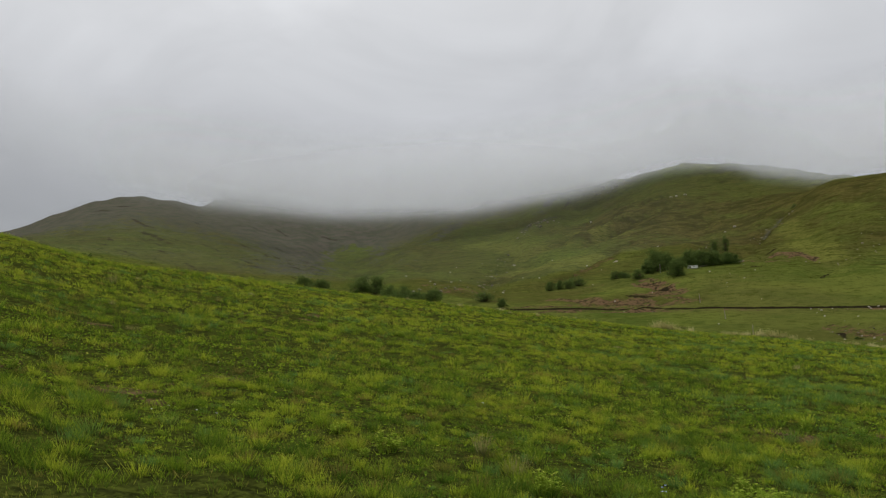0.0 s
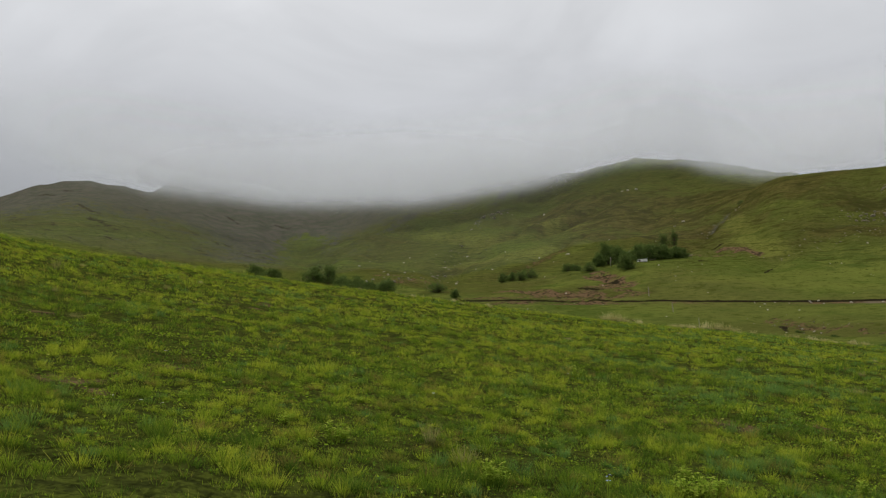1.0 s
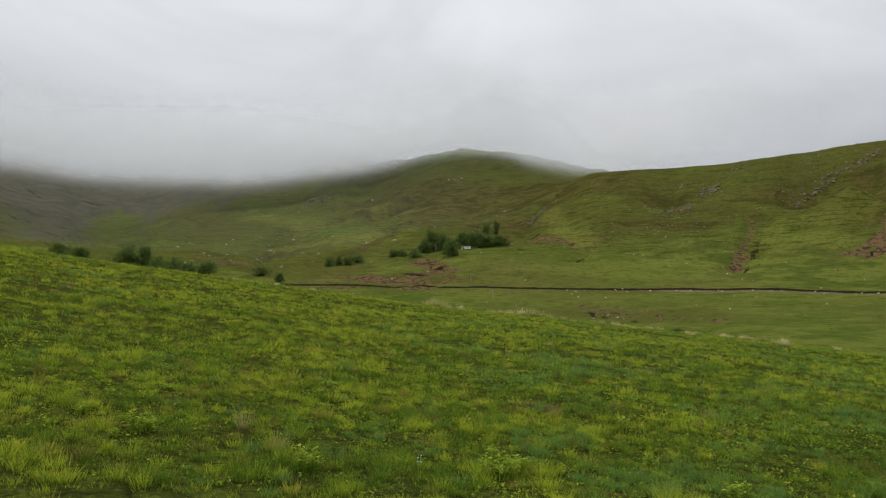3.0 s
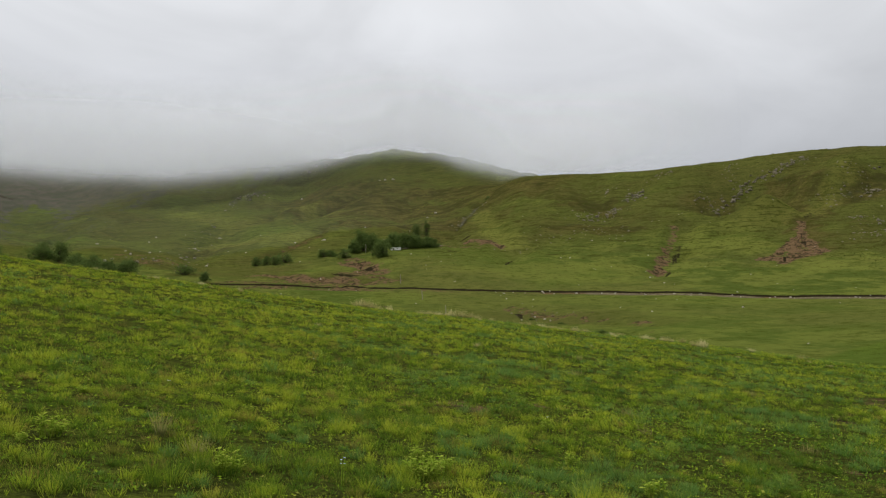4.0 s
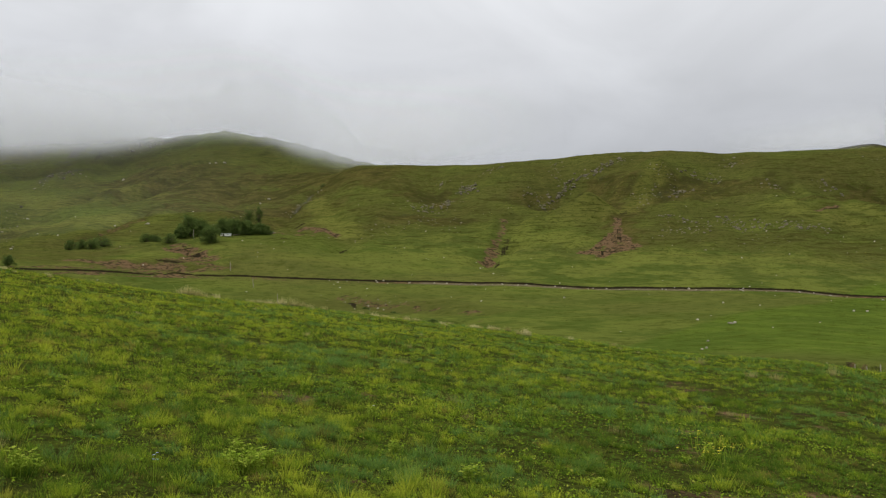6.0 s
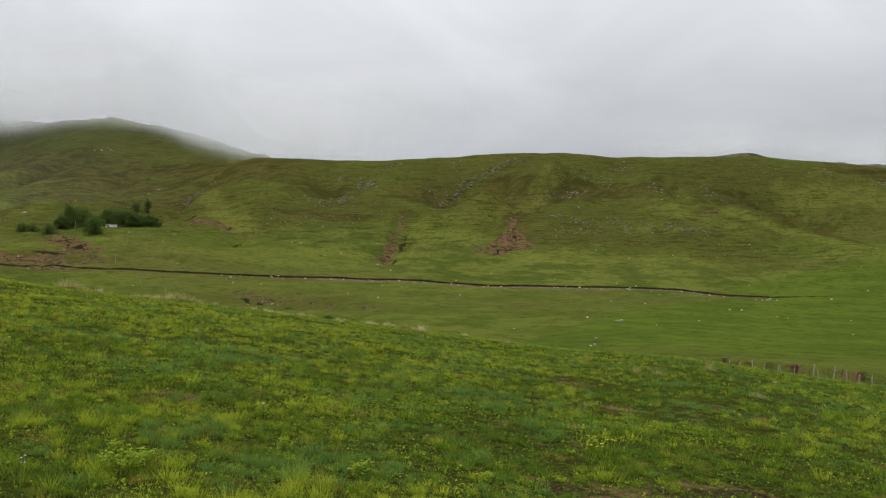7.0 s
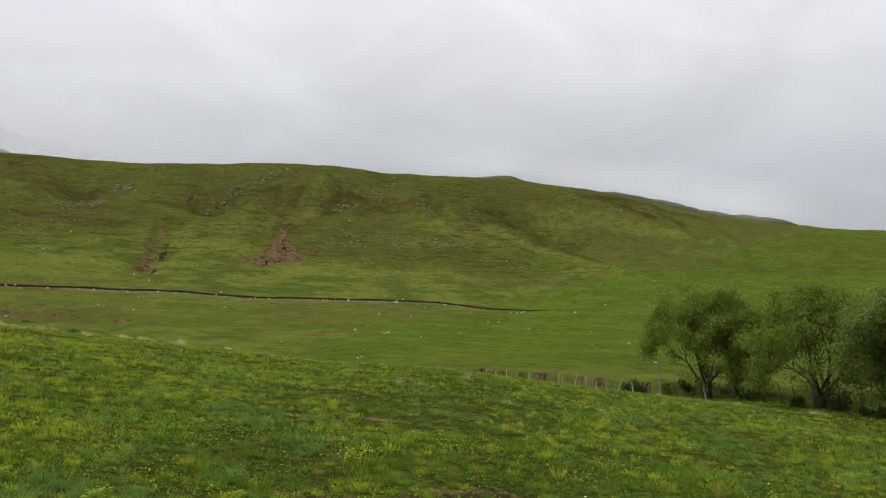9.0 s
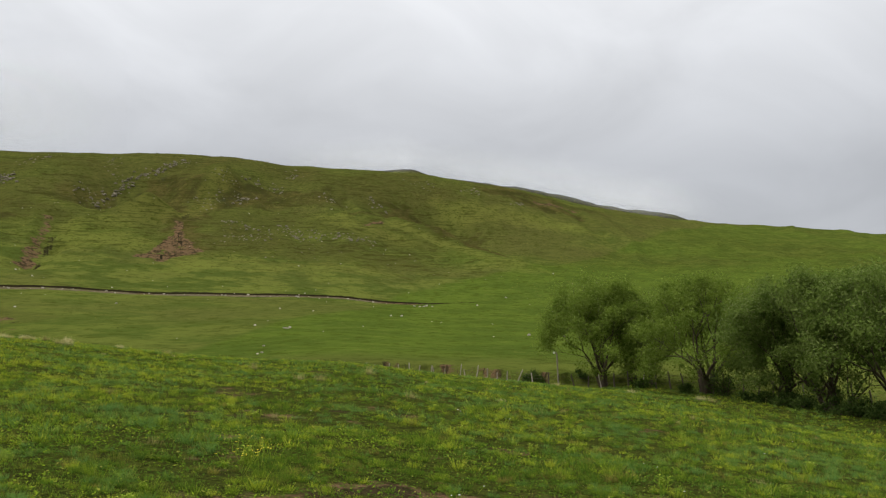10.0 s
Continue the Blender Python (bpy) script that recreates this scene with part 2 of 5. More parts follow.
# ---- materials ----
def graph(name):
    m = bpy.data.materials.new(name)
    m.use_nodes = True
    nd, ln = m.node_tree.nodes, m.node_tree.links
    nd.clear()
    out = nd.new("ShaderNodeOutputMaterial")
    return m, nd, ln, out


def noise_of(nd, ln, co, scale, detail=4, rough=0.55, stretch=None, distort=0.0):
    if stretch:
        mp = nd.new("ShaderNodeMapping")
        mp.inputs["Scale"].default_value = stretch
        ln.new(co, mp.inputs[0])
        co = mp.outputs[0]
    n = nd.new("ShaderNodeTexNoise")
    n.inputs["Scale"].default_value, n.inputs["Detail"].default_value, n.inputs["Roughness"].default_value = scale, detail, rough
    n.inputs["Distortion"].default_value = distort
    ln.new(co, n.inputs["Vector"])
    return n.outputs["Fac"]


def span(nd, ln, value, a, b, lo=0.0, hi=1.0):
    n = nd.new("ShaderNodeMapRange")
    n.interpolation_type = "SMOOTHSTEP"
    for key, v in (("From Min", a), ("From Max", b), ("To Min", lo), ("To Max", hi)):
        n.inputs[key].default_value = v
    ln.new(value, n.inputs["Value"])
    return n.outputs[0]


def blend(nd, ln, fac, a, b, mode="MIX"):
    n = nd.new("ShaderNodeMix")
    n.data_type, n.blend_type = "RGBA", mode
    for key, v in ((0, fac), (6, a), (7, b)):
        if isinstance(v, (int, float)):
            n.inputs[key].default_value = v
        elif isinstance(v, tuple):
            n.inputs[key].default_value = (*v, 1)
        else:
            ln.new(v, n.inputs[key])
    return n.outputs[2]


def maths(nd, ln, op, a, b=0.0):
    n = nd.new("ShaderNodeMath")
    n.operation = op
    for i, v in enumerate((a, b)):
        if isinstance(v, (int, float)):
            n.inputs[i].default_value = v
        else:
            ln.new(v, n.inputs[i])
    return n.outputs[0]


def attribute(nd, name):
    n = nd.new("ShaderNodeAttribute")
    n.attribute_name = name
    return n.outputs["Fac"]


def surface(nd, ln, out, color, rough=0.9, bump=None, strength=0.4, distance=0.1, spec=0.25, metal=0.0):
    p = nd.new("ShaderNodeBsdfPrincipled")
    if isinstance(color, tuple):
        p.inputs["Base Color"].default_value = (*color, 1)
    else:
        ln.new(color, p.inputs["Base Color"])
    p.inputs["Roughness"].default_value, p.inputs["Specular IOR Level"].default_value, p.inputs["Metallic"].default_value = rough, spec, metal
    if bump is not None:
        b = nd.new("ShaderNodeBump")
        b.inputs["Strength"].default_value, b.inputs["Distance"].default_value = strength, distance
        ln.new(bump, b.inputs["Height"])
        ln.new(b.outputs[0], p.inputs["Normal"])
    ln.new(p.outputs[0], out.inputs["Surface"])
    return p


def turf_material():
    """Hill pasture: grass of several greens, tussocks, sheep terraces, red soil slips and stony screes."""
    m, nd, ln, out = graph("hill_turf")
    co = nd.new("ShaderNodeTexCoord").outputs["Object"]
    broad = noise_of(nd, ln, co, 0.014, 5, 0.6)
    mid = noise_of(nd, ln, co, 0.07, 5, 0.65)
    fine = noise_of(nd, ln, co, 0.30, 6, 0.8)
    tussock = noise_of(nd, ln, co, 0.62, 3, 0.7, (1, 1, 1.6))
    tuft = noise_of(nd, ln, co, 5.5, 4, 0.75)
    ledge = noise_of(nd, ln, co, 1.0, 5, 0.75, (0.07, 0.07, 0.85), 0.6)
    streak = noise_of(nd, ln, co, 1.0, 4, 0.7, (0.62, 0.62, 0.10))
    steep, rough = attribute(nd, "steep"), attribute(nd, "scree")
    green = blend(nd, ln, span(nd, ln, mid, 0.42, 0.58), (0.066, 0.089, 0.017), (0.120, 0.139, 0.027))
    green = blend(nd, ln, span(nd, ln, broad, 0.42, 0.62, 0, 0.7), green, (0.098, 0.098, 0.026))
    green = blend(nd, ln, attribute(nd, "lush"), green, blend(nd, ln, span(nd, ln, mid, 0.40, 0.60), (0.090, 0.129, 0.018), (0.066, 0.100, 0.015)))
    # withered grass; on the spur it also paints the shade of the hollows
    green = blend(nd, ln, attribute(nd, "dry"), green, blend(nd, ln, span(nd, ln, mid, 0.40, 0.60), (0.088, 0.074, 0.022), (0.044, 0.042, 0.013)))
    # light grass; on the spur it also paints the lit ribs
    green = blend(nd, ln, attribute(nd, "pale"), green, (0.158, 0.166, 0.034))
    green = blend(nd, ln, span(nd, ln, fine, 0.46, 0.36, 0, 0.4), green, (0.140, 0.152, 0.032))
    green = blend(nd, ln, span(nd, ln, fine, 0.52, 0.61, 0, 0.65), green, (0.046, 0.056, 0.008))
    green = blend(nd, ln, maths(nd, ln, "MULTIPLY", span(nd, ln, ledge, 0.52, 0.60), maths(nd, ln, "MULTIPLY", steep, 0.65)), green, (0.036, 0.038, 0.009))
    green = blend(nd, ln, maths(nd, ln, "MULTIPLY", span(nd, ln, tussock, 0.57, 0.64), maths(nd, ln, "ADD", maths(nd, ln, "MULTIPLY", steep, 0.55), 0.2)), green, (0.034, 0.042, 0.007))
    # under the near tufts the ground's colour is darkened for the gaps' shade
    green = blend(nd, ln, attribute(nd, "thatch_shade"), green, blend(nd, ln, span(nd, ln, tuft, 0.40, 0.62), (0.030, 0.036, 0.008), (0.062, 0.076, 0.012)))
    heath = blend(nd, ln, span(nd, ln, mid, 0.38, 0.62), (0.088, 0.078, 0.058), (0.060, 0.064, 0.038))
    heath = blend(nd, ln, span(nd, ln, fine, 0.56, 0.66, 0, 0.6), heath, (0.042, 0.045, 0.036))
    heath = blend(nd, ln, span(nd, ln, tussock, 0.42, 0.34, 0, 0.35), heath, (0.135, 0.125, 0.102))
    stony = maths(nd, ln, "ADD", rough, maths(nd, ln, "ADD", maths(nd, ln, "MULTIPLY", maths(nd, ln, "SUBTRACT", mid, 0.5), 1.2), maths(nd, ln, "MULTIPLY", maths(nd, ln, "SUBTRACT", fine, 0.5), 1.0)))
    ground = blend(nd, ln, span(nd, ln, stony, 0.32, 0.72), green, heath)
    soil = blend(nd, ln, span(nd, ln, tuft, 0.3, 0.7), (0.108, 0.067, 0.031), (0.165, 0.108, 0.060))
    soil = blend(nd, ln, span(nd, ln, streak, 0.49, 0.57, 0, 0.9), soil, (0.036, 0.030, 0.014))
    bare = maths(nd, ln, "ADD", attribute(nd, "soil"), maths(nd, ln, "ADD", maths(nd, ln, "MULTIPLY", maths(nd, ln, "SUBTRACT", fine, 0.5), 1.6), maths(nd, ln, "MULTIPLY", maths(nd, ln, "SUBTRACT", tussock, 0.5), 0.8)))
    ground = blend(nd, ln, span(nd, ln, bare, 0.46, 0.66), ground, soil)
    ruts = maths(nd, ln, "ADD", attribute(nd, "dirt"), maths(nd, ln, "MULTIPLY", maths(nd, ln, "SUBTRACT", fine, 0.5), 0.9))
    ground = blend(nd, ln, span(nd, ln, ruts, 0.40, 0.60), ground, blend(nd, ln, span(nd, ln, tussock, 0.40, 0.60), (0.17, 0.138, 0.085), (0.10, 0.080, 0.048)))
    dark = maths(nd, ln, "ADD", attribute(nd, "dark_ground"), maths(nd, ln, "MULTIPLY", maths(nd, ln, "SUBTRACT", fine, 0.5), 0.9))
    ground = blend(nd, ln, span(nd, ln, dark, 0.42, 0.62), ground, (0.024, 0.020, 0.011))
    relief = maths(nd, ln, "ADD", maths(nd, ln, "MULTIPLY", fine, 1.5), maths(nd, ln, "MULTIPLY", tuft, 0.12))
    surface(nd, ln, out, ground, 0.95, relief, 0.8, 1.0, 0.0)
    return m


def grass_material(name, dark, mid, light, straw, thin=0.3, cool=(0.120, 0.232, 0.056), dead=(0.22, 0.155, 0.045)):
    """Blades: each tuft its own tone, some of a cool blue green, some withered; yellower towards the tips; light passes through."""
    m, nd, ln, out = graph(name)
    geo = nd.new("ShaderNodeNewGeometry")
    rnd = geo.outputs["Random Per Island"]
    tone = attribute(nd, "tone")
    c = blend(nd, ln, span(nd, ln, tone, 0.10, 0.50), dark, mid)
    c = blend(nd, ln, span(nd, ln, tone, 0.50, 0.90), c, light)
    c = blend(nd, ln, maths(nd, ln, "MULTIPLY", span(nd, ln, attribute(nd, "tip"), 0.55, 1.0, 0, 0.28), span(nd, ln, tone, 0.2, 0.6, 0.15, 1.0)), c, straw)
    c = blend(nd, ln, attribute(nd, "cool"), c, cool)
    c = blend(nd, ln, span(nd, ln, rnd, 0.92, 0.99, 0, 0.5), c, straw)
    c = blend(nd, ln, span(nd, ln, rnd, 0.0, 0.45, 0.5, 0.0), c, dark)
    c = blend(nd, ln, attribute(nd, "dead"), c, dead)
    # the shade low among the blades, put into the colour of their feet
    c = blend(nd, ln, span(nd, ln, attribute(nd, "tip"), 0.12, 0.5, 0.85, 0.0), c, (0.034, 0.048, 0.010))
    # a blade stands so thin that it takes the light of the sward round it
    up = nd.new("ShaderNodeVectorMath")
    up.operation = "MULTIPLY_ADD"
    up.inputs[1].default_value, up.inputs[2].default_value = (0.7, 0.7, 0.7), (0, 0, 0.45)
    ln.new(geo.outputs["Normal"], up.inputs[0])
    d = nd.new("ShaderNodeBsdfDiffuse")
    t = nd.new("ShaderNodeBsdfTranslucent")
    x = nd.new("ShaderNodeMixShader")
    x.inputs[0].default_value = thin
    ln.new(up.outputs[0], d.inputs["Normal"])
    ln.new(c, d.inputs["Color"])
    ln.new(c, t.inputs["Color"])
    ln.new(d.outputs[0], x.inputs[1])
    ln.new(t.outputs[0], x.inputs[2])
    ln.new(x.outputs[0], out.inputs["Surface"])
    return m


def leaf_material(name, a, b, c):
    m, nd, ln, out = graph(name)
    node = nd.new("ShaderNodeNewGeometry")
    geo = node.outputs["Random Per Island"]
    co = nd.new("ShaderNodeTexCoord").outputs["Object"]
    col = blend(nd, ln, span(nd, ln, noise_of(nd, ln, co, 0.7, 2), 0.35, 0.65), a, b)
    col = blend(nd, ln, span(nd, ln, geo, 0.5, 1.0, 0, 0.9), col, c)
    # small leaves lean every way and take the light of the spray they hang in
    up = nd.new("ShaderNodeVectorMath")
    up.operation = "MULTIPLY_ADD"
    up.inputs[1].default_value, up.inputs[2].default_value = (0.85, 0.85, 0.85), (0, 0, 0.15)
    ln.new(node.outputs["Normal"], up.inputs[0])
    d = nd.new("ShaderNodeBsdfDiffuse")
    ln.new(up.outputs[0], d.inputs["Normal"])
    t = nd.new("ShaderNodeBsdfTranslucent")
    x = nd.new("ShaderNodeMixShader")
    x.inputs[0].default_value = 0.42
    ln.new(col, d.inputs["Color"])
    ln.new(col, t.inputs["Color"])
    ln.new(d.outputs[0], x.inputs[1])
    ln.new(t.outputs[0], x.inputs[2])
    ln.new(x.outputs[0], out.inputs["Surface"])
    return m


def speckled(name, a, b, c, scale=6.0, rough=0.9, bump=0.5, stretch=None):
    """Bark, stone, weathered wood, plaster: three tones at two scales with relief."""
    m, nd, ln, out = graph(name)
    co = nd.new("ShaderNodeTexCoord").outputs["Object"]
    big = noise_of(nd, ln, co, scale * 0.25, 4, 0.6, stretch)
    small = noise_of(nd, ln, co, scale, 5, 0.7, stretch)
    col = blend(nd, ln, span(nd, ln, big, 0.35, 0.65), a, b)
    col = blend(nd, ln, span(nd, ln, small, 0.52, 0.72, 0, 0.8), col, c)
    surface(nd, ln, out, col, rough, small, bump, 0.05, 0.1)
    return m


def cloud_material():
    """Hill cloud: white droplets that scatter daylight both ways, torn at its edges."""
    m, nd, ln, out = graph("hill_cloud")
    co = nd.new("ShaderNodeTexCoord").outputs["Object"]
    body = attribute(nd, "body")
    n1 = noise_of(nd, ln, co, 0.0075, 2, 0.45)
    n2 = noise_of(nd, ln, co, 0.024, 3, 0.55)
    torn = maths(nd, ln, "ADD", maths(nd, ln, "MULTIPLY", maths(nd, ln, "SUBTRACT", n1, 0.5), 3.4), maths(nd, ln, "MULTIPLY", maths(nd, ln, "SUBTRACT", n2, 0.5), 2.6))
    edge = maths(nd, ln, "MULTIPLY", body, maths(nd, ln, "SUBTRACT", 1.0, body))
    v = maths(nd, ln, "ADD", body, maths(nd, ln, "MULTIPLY", torn, edge))
    v = maths(nd, ln, "MINIMUM", maths(nd, ln, "MAXIMUM", v, 0.0), 1.0)
    alpha = maths(nd, ln, "MULTIPLY", v, attribute(nd, "veil"))
    d = nd.new("ShaderNodeBsdfDiffuse")
    t = nd.new("ShaderNodeBsdfTranslucent")
    for n in (d, t):
        n.inputs["Color"].default_value = (0.76, 0.775, 0.80, 1)
    x = nd.new("ShaderNodeMixShader")
    x.inputs[0].default_value = 0.15
    ln.new(d.outputs[0], x.inputs[1])
    ln.new(t.outputs[0], x.inputs[2])
    clear = nd.new("ShaderNodeBsdfTransparent")
    y = nd.new("ShaderNodeMixShader")
    ln.new(alpha, y.inputs[0])
    ln.new(clear.outputs[0], y.inputs[1])
    ln.new(x.outputs[0], y.inputs[2])
    ln.new(y.outputs[0], out.inputs["Surface"])
    return m


TURF = turf_material()
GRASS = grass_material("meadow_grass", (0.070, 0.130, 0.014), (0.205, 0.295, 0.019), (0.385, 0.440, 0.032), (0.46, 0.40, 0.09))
STRAW = grass_material("dry_grass", (0.22, 0.20, 0.06), (0.38, 0.34, 0.13), (0.54, 0.48, 0.23), (0.56, 0.50, 0.26))
TUSSOCK = grass_material("hill_tussock", (0.030, 0.042, 0.008), (0.095, 0.110, 0.014), (0.190, 0.195, 0.030), (0.16, 0.135, 0.045))
CLOUD = cloud_material()
WILLOW = leaf_material("willow_leaves", (0.108, 0.160, 0.022), (0.152, 0.212, 0.030), (0.205, 0.262, 0.056))
BROADLEAF = leaf_material("dark_leaves", (0.062, 0.100, 0.026), (0.096, 0.140, 0.034), (0.140, 0.182, 0.050))
# darker copy of the willow leaves, with shade put into its greens
SHADE_WILLOW = leaf_material("shaded_willow_leaves", (0.088, 0.135, 0.024), (0.130, 0.185, 0.036), (0.190, 0.235, 0.070))
# leaf greens darkened to hold the deep shade at the trees' foot
SHADED_UNDERGROWTH = leaf_material("shaded_undergrowth_leaves", (0.040, 0.070, 0.016), (0.065, 0.100, 0.022), (0.10, 0.14, 0.034))
WEED = leaf_material("weed_leaves", (0.21, 0.31, 0.030), (0.29, 0.39, 0.040), (0.42, 0.47, 0.075))
BARK = speckled("dark_bark", (0.060, 0.046, 0.030), (0.095, 0.075, 0.050), (0.028, 0.022, 0.016), 9.0, 0.95, 0.7, (1, 1, 0.25))
POST_WOOD = speckled("weathered_wood", (0.26, 0.22, 0.17), (0.36, 0.32, 0.26), (0.14, 0.11, 0.085), 14.0, 0.9, 0.5, (1, 1, 0.15))
STONE = speckled("pale_stone", (0.32, 0.285, 0.215), (0.42, 0.385, 0.31), (0.18, 0.16, 0.115), 1.6, 0.92, 0.7)
GREY_ROCK = speckled("grey_rock", (0.145, 0.128, 0.088), (0.225, 0.198, 0.140), (0.065, 0.058, 0.036), 0.8, 0.95, 0.8)
EARTH = speckled("red_earth", (0.21, 0.105, 0.06), (0.30, 0.17, 0.10), (0.10, 0.06, 0.035), 1.4, 0.95, 0.8)
WHITE_WALL = speckled("limewash", (0.74, 0.73, 0.70), (0.80, 0.79, 0.77), (0.60, 0.58, 0.54), 1.2, 0.9, 0.3)
# ---- ground ----
def mesh_from(name, verts, faces, sizes=4):
    """A mesh from numpy vertices and faces of one size each."""
    me = bpy.data.meshes.new(name)
    n = len(faces)
    me.vertices.add(len(verts))
    me.vertices.foreach_set("co", np.ascontiguousarray(verts, np.float32).ravel())
    me.loops.add(n * sizes)
    me.loops.foreach_set("vertex_index", np.ascontiguousarray(faces, np.int32).ravel())
    me.polygons.add(n)
    me.polygons.foreach_set("loop_start", np.arange(0, n * sizes, sizes, dtype=np.int32))
    me.update(calc_edges=True)
    return me


def give(me, name, values):
    me.attributes.new(name, "FLOAT", "POINT").data.foreach_set("value", np.ascontiguousarray(values, np.float32).ravel())


def shade_smooth(me):
    me.polygons.foreach_set("use_smooth", np.ones(len(me.polygons), bool))


def strip(b, r, patches):
    """How far the places lie inside patches, each a band between two places (bearing, distance) with a width in metres and a strength."""
    x, y = r * np.sin(np.radians(b)), r * np.cos(np.radians(b))
    wob = waves(x / 6, y / 6, 61, 4)
    total = np.zeros_like(x)
    for b0, r0, b1, r1, width, strength in patches:
        ax, ay, bx, by = r0 * math.sin(radians(b0)), r0 * math.cos(radians(b0)), r1 * math.sin(radians(b1)), r1 * math.cos(radians(b1))
        dx, dy = bx - ax, by - ay
        t = np.clip(((x - ax) * dx + (y - ay) * dy) / (dx * dx + dy * dy + 1e-6), 0, 1)
        d = np.hypot(x - ax - t * dx, y - ay - t * dy) / width
        total = np.maximum(total, strength * (1 - smooth(0.35, 1.25, d + 0.75 * wob)))
    return total


# bands of bare red soil, of stony heath, of dry and of lush grass: two places as bearing and distance, width, strength
SOIL_SPUR_MIDDLE = [(46.5, 374, 46.4, 340, 3.0, 0.85), (46.4, 345, 44.1, 309, 4.0, 0.85), (46.4, 345, 47.3, 324, 5.0, 0.80), (44.0, 308, 47.2, 319, 4.5, 0.90), (46.2, 335, 45.4, 303, 5.0, 0.85)]
SOIL_SPUR_WEST = [(38.3, 378, 37.7, 330, 3.0, 0.62), (37.6, 320, 37.0, 290, 3.5, 0.72), (37.2, 302, 36.8, 291, 4.0, 0.9), (23.8, 372, 25.5, 353, 6.0, 0.8), (21.5, 355, 24.0, 345, 3.0, 0.55)]
SOIL_FARM = [(7.6, 281, 11.6, 275, 4.0, 0.75), (11.6, 275, 14.2, 268, 8.0, 0.72), (14.8, 316, 16.5, 295, 5.0, 0.9), (13.0, 258, 15.6, 285, 8.0, 0.66), (4.5, 243, 14.5, 243, 5.0, 0.9), (14.5, 243, 18.0, 241, 3.0, 0.5), (15.0, 326, 16.2, 300, 6.0, 0.66), (16.1, 306, 17.2, 279, 6.0, 0.66), (11.9, 276, 15.4, 252, 10.0, 0.60), (13.2, 252, 17.2, 264, 7.0, 0.60), (8.8, 326, 11.4, 325, 5.0, 0.42), (5.0, 256, 12.0, 258, 5.0, 0.60), (9.0, 266, 13.0, 264, 4.0, 0.55), (15.5, 276, 17.5, 268, 4.0, 0.6)]
SOIL_MOUNTAIN = [(11.5, 430, 12.6, 428, 3.0, 0.8), (9.9, 410, 12.4, 429, 6.0, 0.5), (12.0, 470, 9.4, 412, 4.0, 0.62), (9.4, 412, 7.2, 352, 3.0, 0.5), (-1.1, 400, 3.0, 420, 9.0, 0.55), (0.2, 345, 2.4, 380, 8.0, 0.55)]
SOIL_SPUR_EAST = [(59.7, 406, 60.7, 410, 3.0, 0.9), (63.5, 458, 65.2, 458, 5.0, 0.55), (72.2, 556, 74.8, 578, 4.0, 0.7)]
SOIL_MEADOW = [(22.0, 11.2, 23.6, 11.3, 0.35, 0.7), (26.0, 6.7, 27.6, 6.8, 0.25, 0.7), (29.0, 12.2, 30.2, 12.0, 0.3, 0.6), (33.0, 7.4, 34.0, 7.6, 0.25, 0.6), (14.0, 6.3, 15.2, 6.5, 0.2, 0.5)]
SOIL_VALLEY = [(26.3, 206, 28.5, 197, 4.0, 0.50), (28.4, 197, 30.6, 187, 6.0, 0.54), (28.2, 180, 31.0, 176, 4.0, 0.48), (31.8, 180, 33.4, 177, 1.6, 0.62), (35.0, 172, 36.4, 169, 1.6, 0.62), (35.2, 147, 36.4, 145.5, 1.2, 0.62), (34.0, 194, 35.0, 193, 1.4, 0.55), (32.5, 172, 33.5, 171, 1.4, 0.6), (35.6, 166, 36.2, 165, 1.2, 0.6)]
SOIL = SOIL_SPUR_MIDDLE + SOIL_SPUR_WEST + SOIL_FARM + SOIL_MOUNTAIN + SOIL_SPUR_EAST + SOIL_MEADOW + SOIL_VALLEY
# bands darker than the ground round them, many along gullies, banks and slips
DARK_MOUNTAIN = [(12.8, 728, 10.2, 700, 3.0, 0.52), (10.2, 700, 8.2, 632, 3.0, 0.50), (15.8, 683, 13.0, 640, 3.0, 0.52), (13.0, 640, 11.0, 590, 3.0, 0.48), (13.6, 522, 11.3, 453, 2.2, 0.56), (11.3, 453, 9.4, 414, 2.0, 0.5), (1.0, 880, -0.8, 698, 3.0, 0.46), (-0.8, 698, -1.7, 570, 3.0, 0.48), (17.6, 760, 15.5, 751, 3.0, 0.5), (11.2, 1000, 9.0, 900, 7.0, 0.5), (13.0, 950, 11.0, 900, 6.0, 0.5)]
DARK_SPUR_WEST = [(24.6, 640, 27.0, 660, 4.0, 0.5), (38.6, 345, 38.1, 322, 2.2, 0.54), (38.3, 325, 37.7, 288, 1.6, 0.54), (38.5, 350, 38.0, 325, 2.0, 0.5), (37.6, 288, 37.0, 280, 1.2, 0.7), (27.0, 320, 25.8, 302, 1.2, 0.7), (22.4, 385, 23.6, 392, 2.0, 0.6), (22.0, 330, 22.8, 325, 1.2, 0.7)]
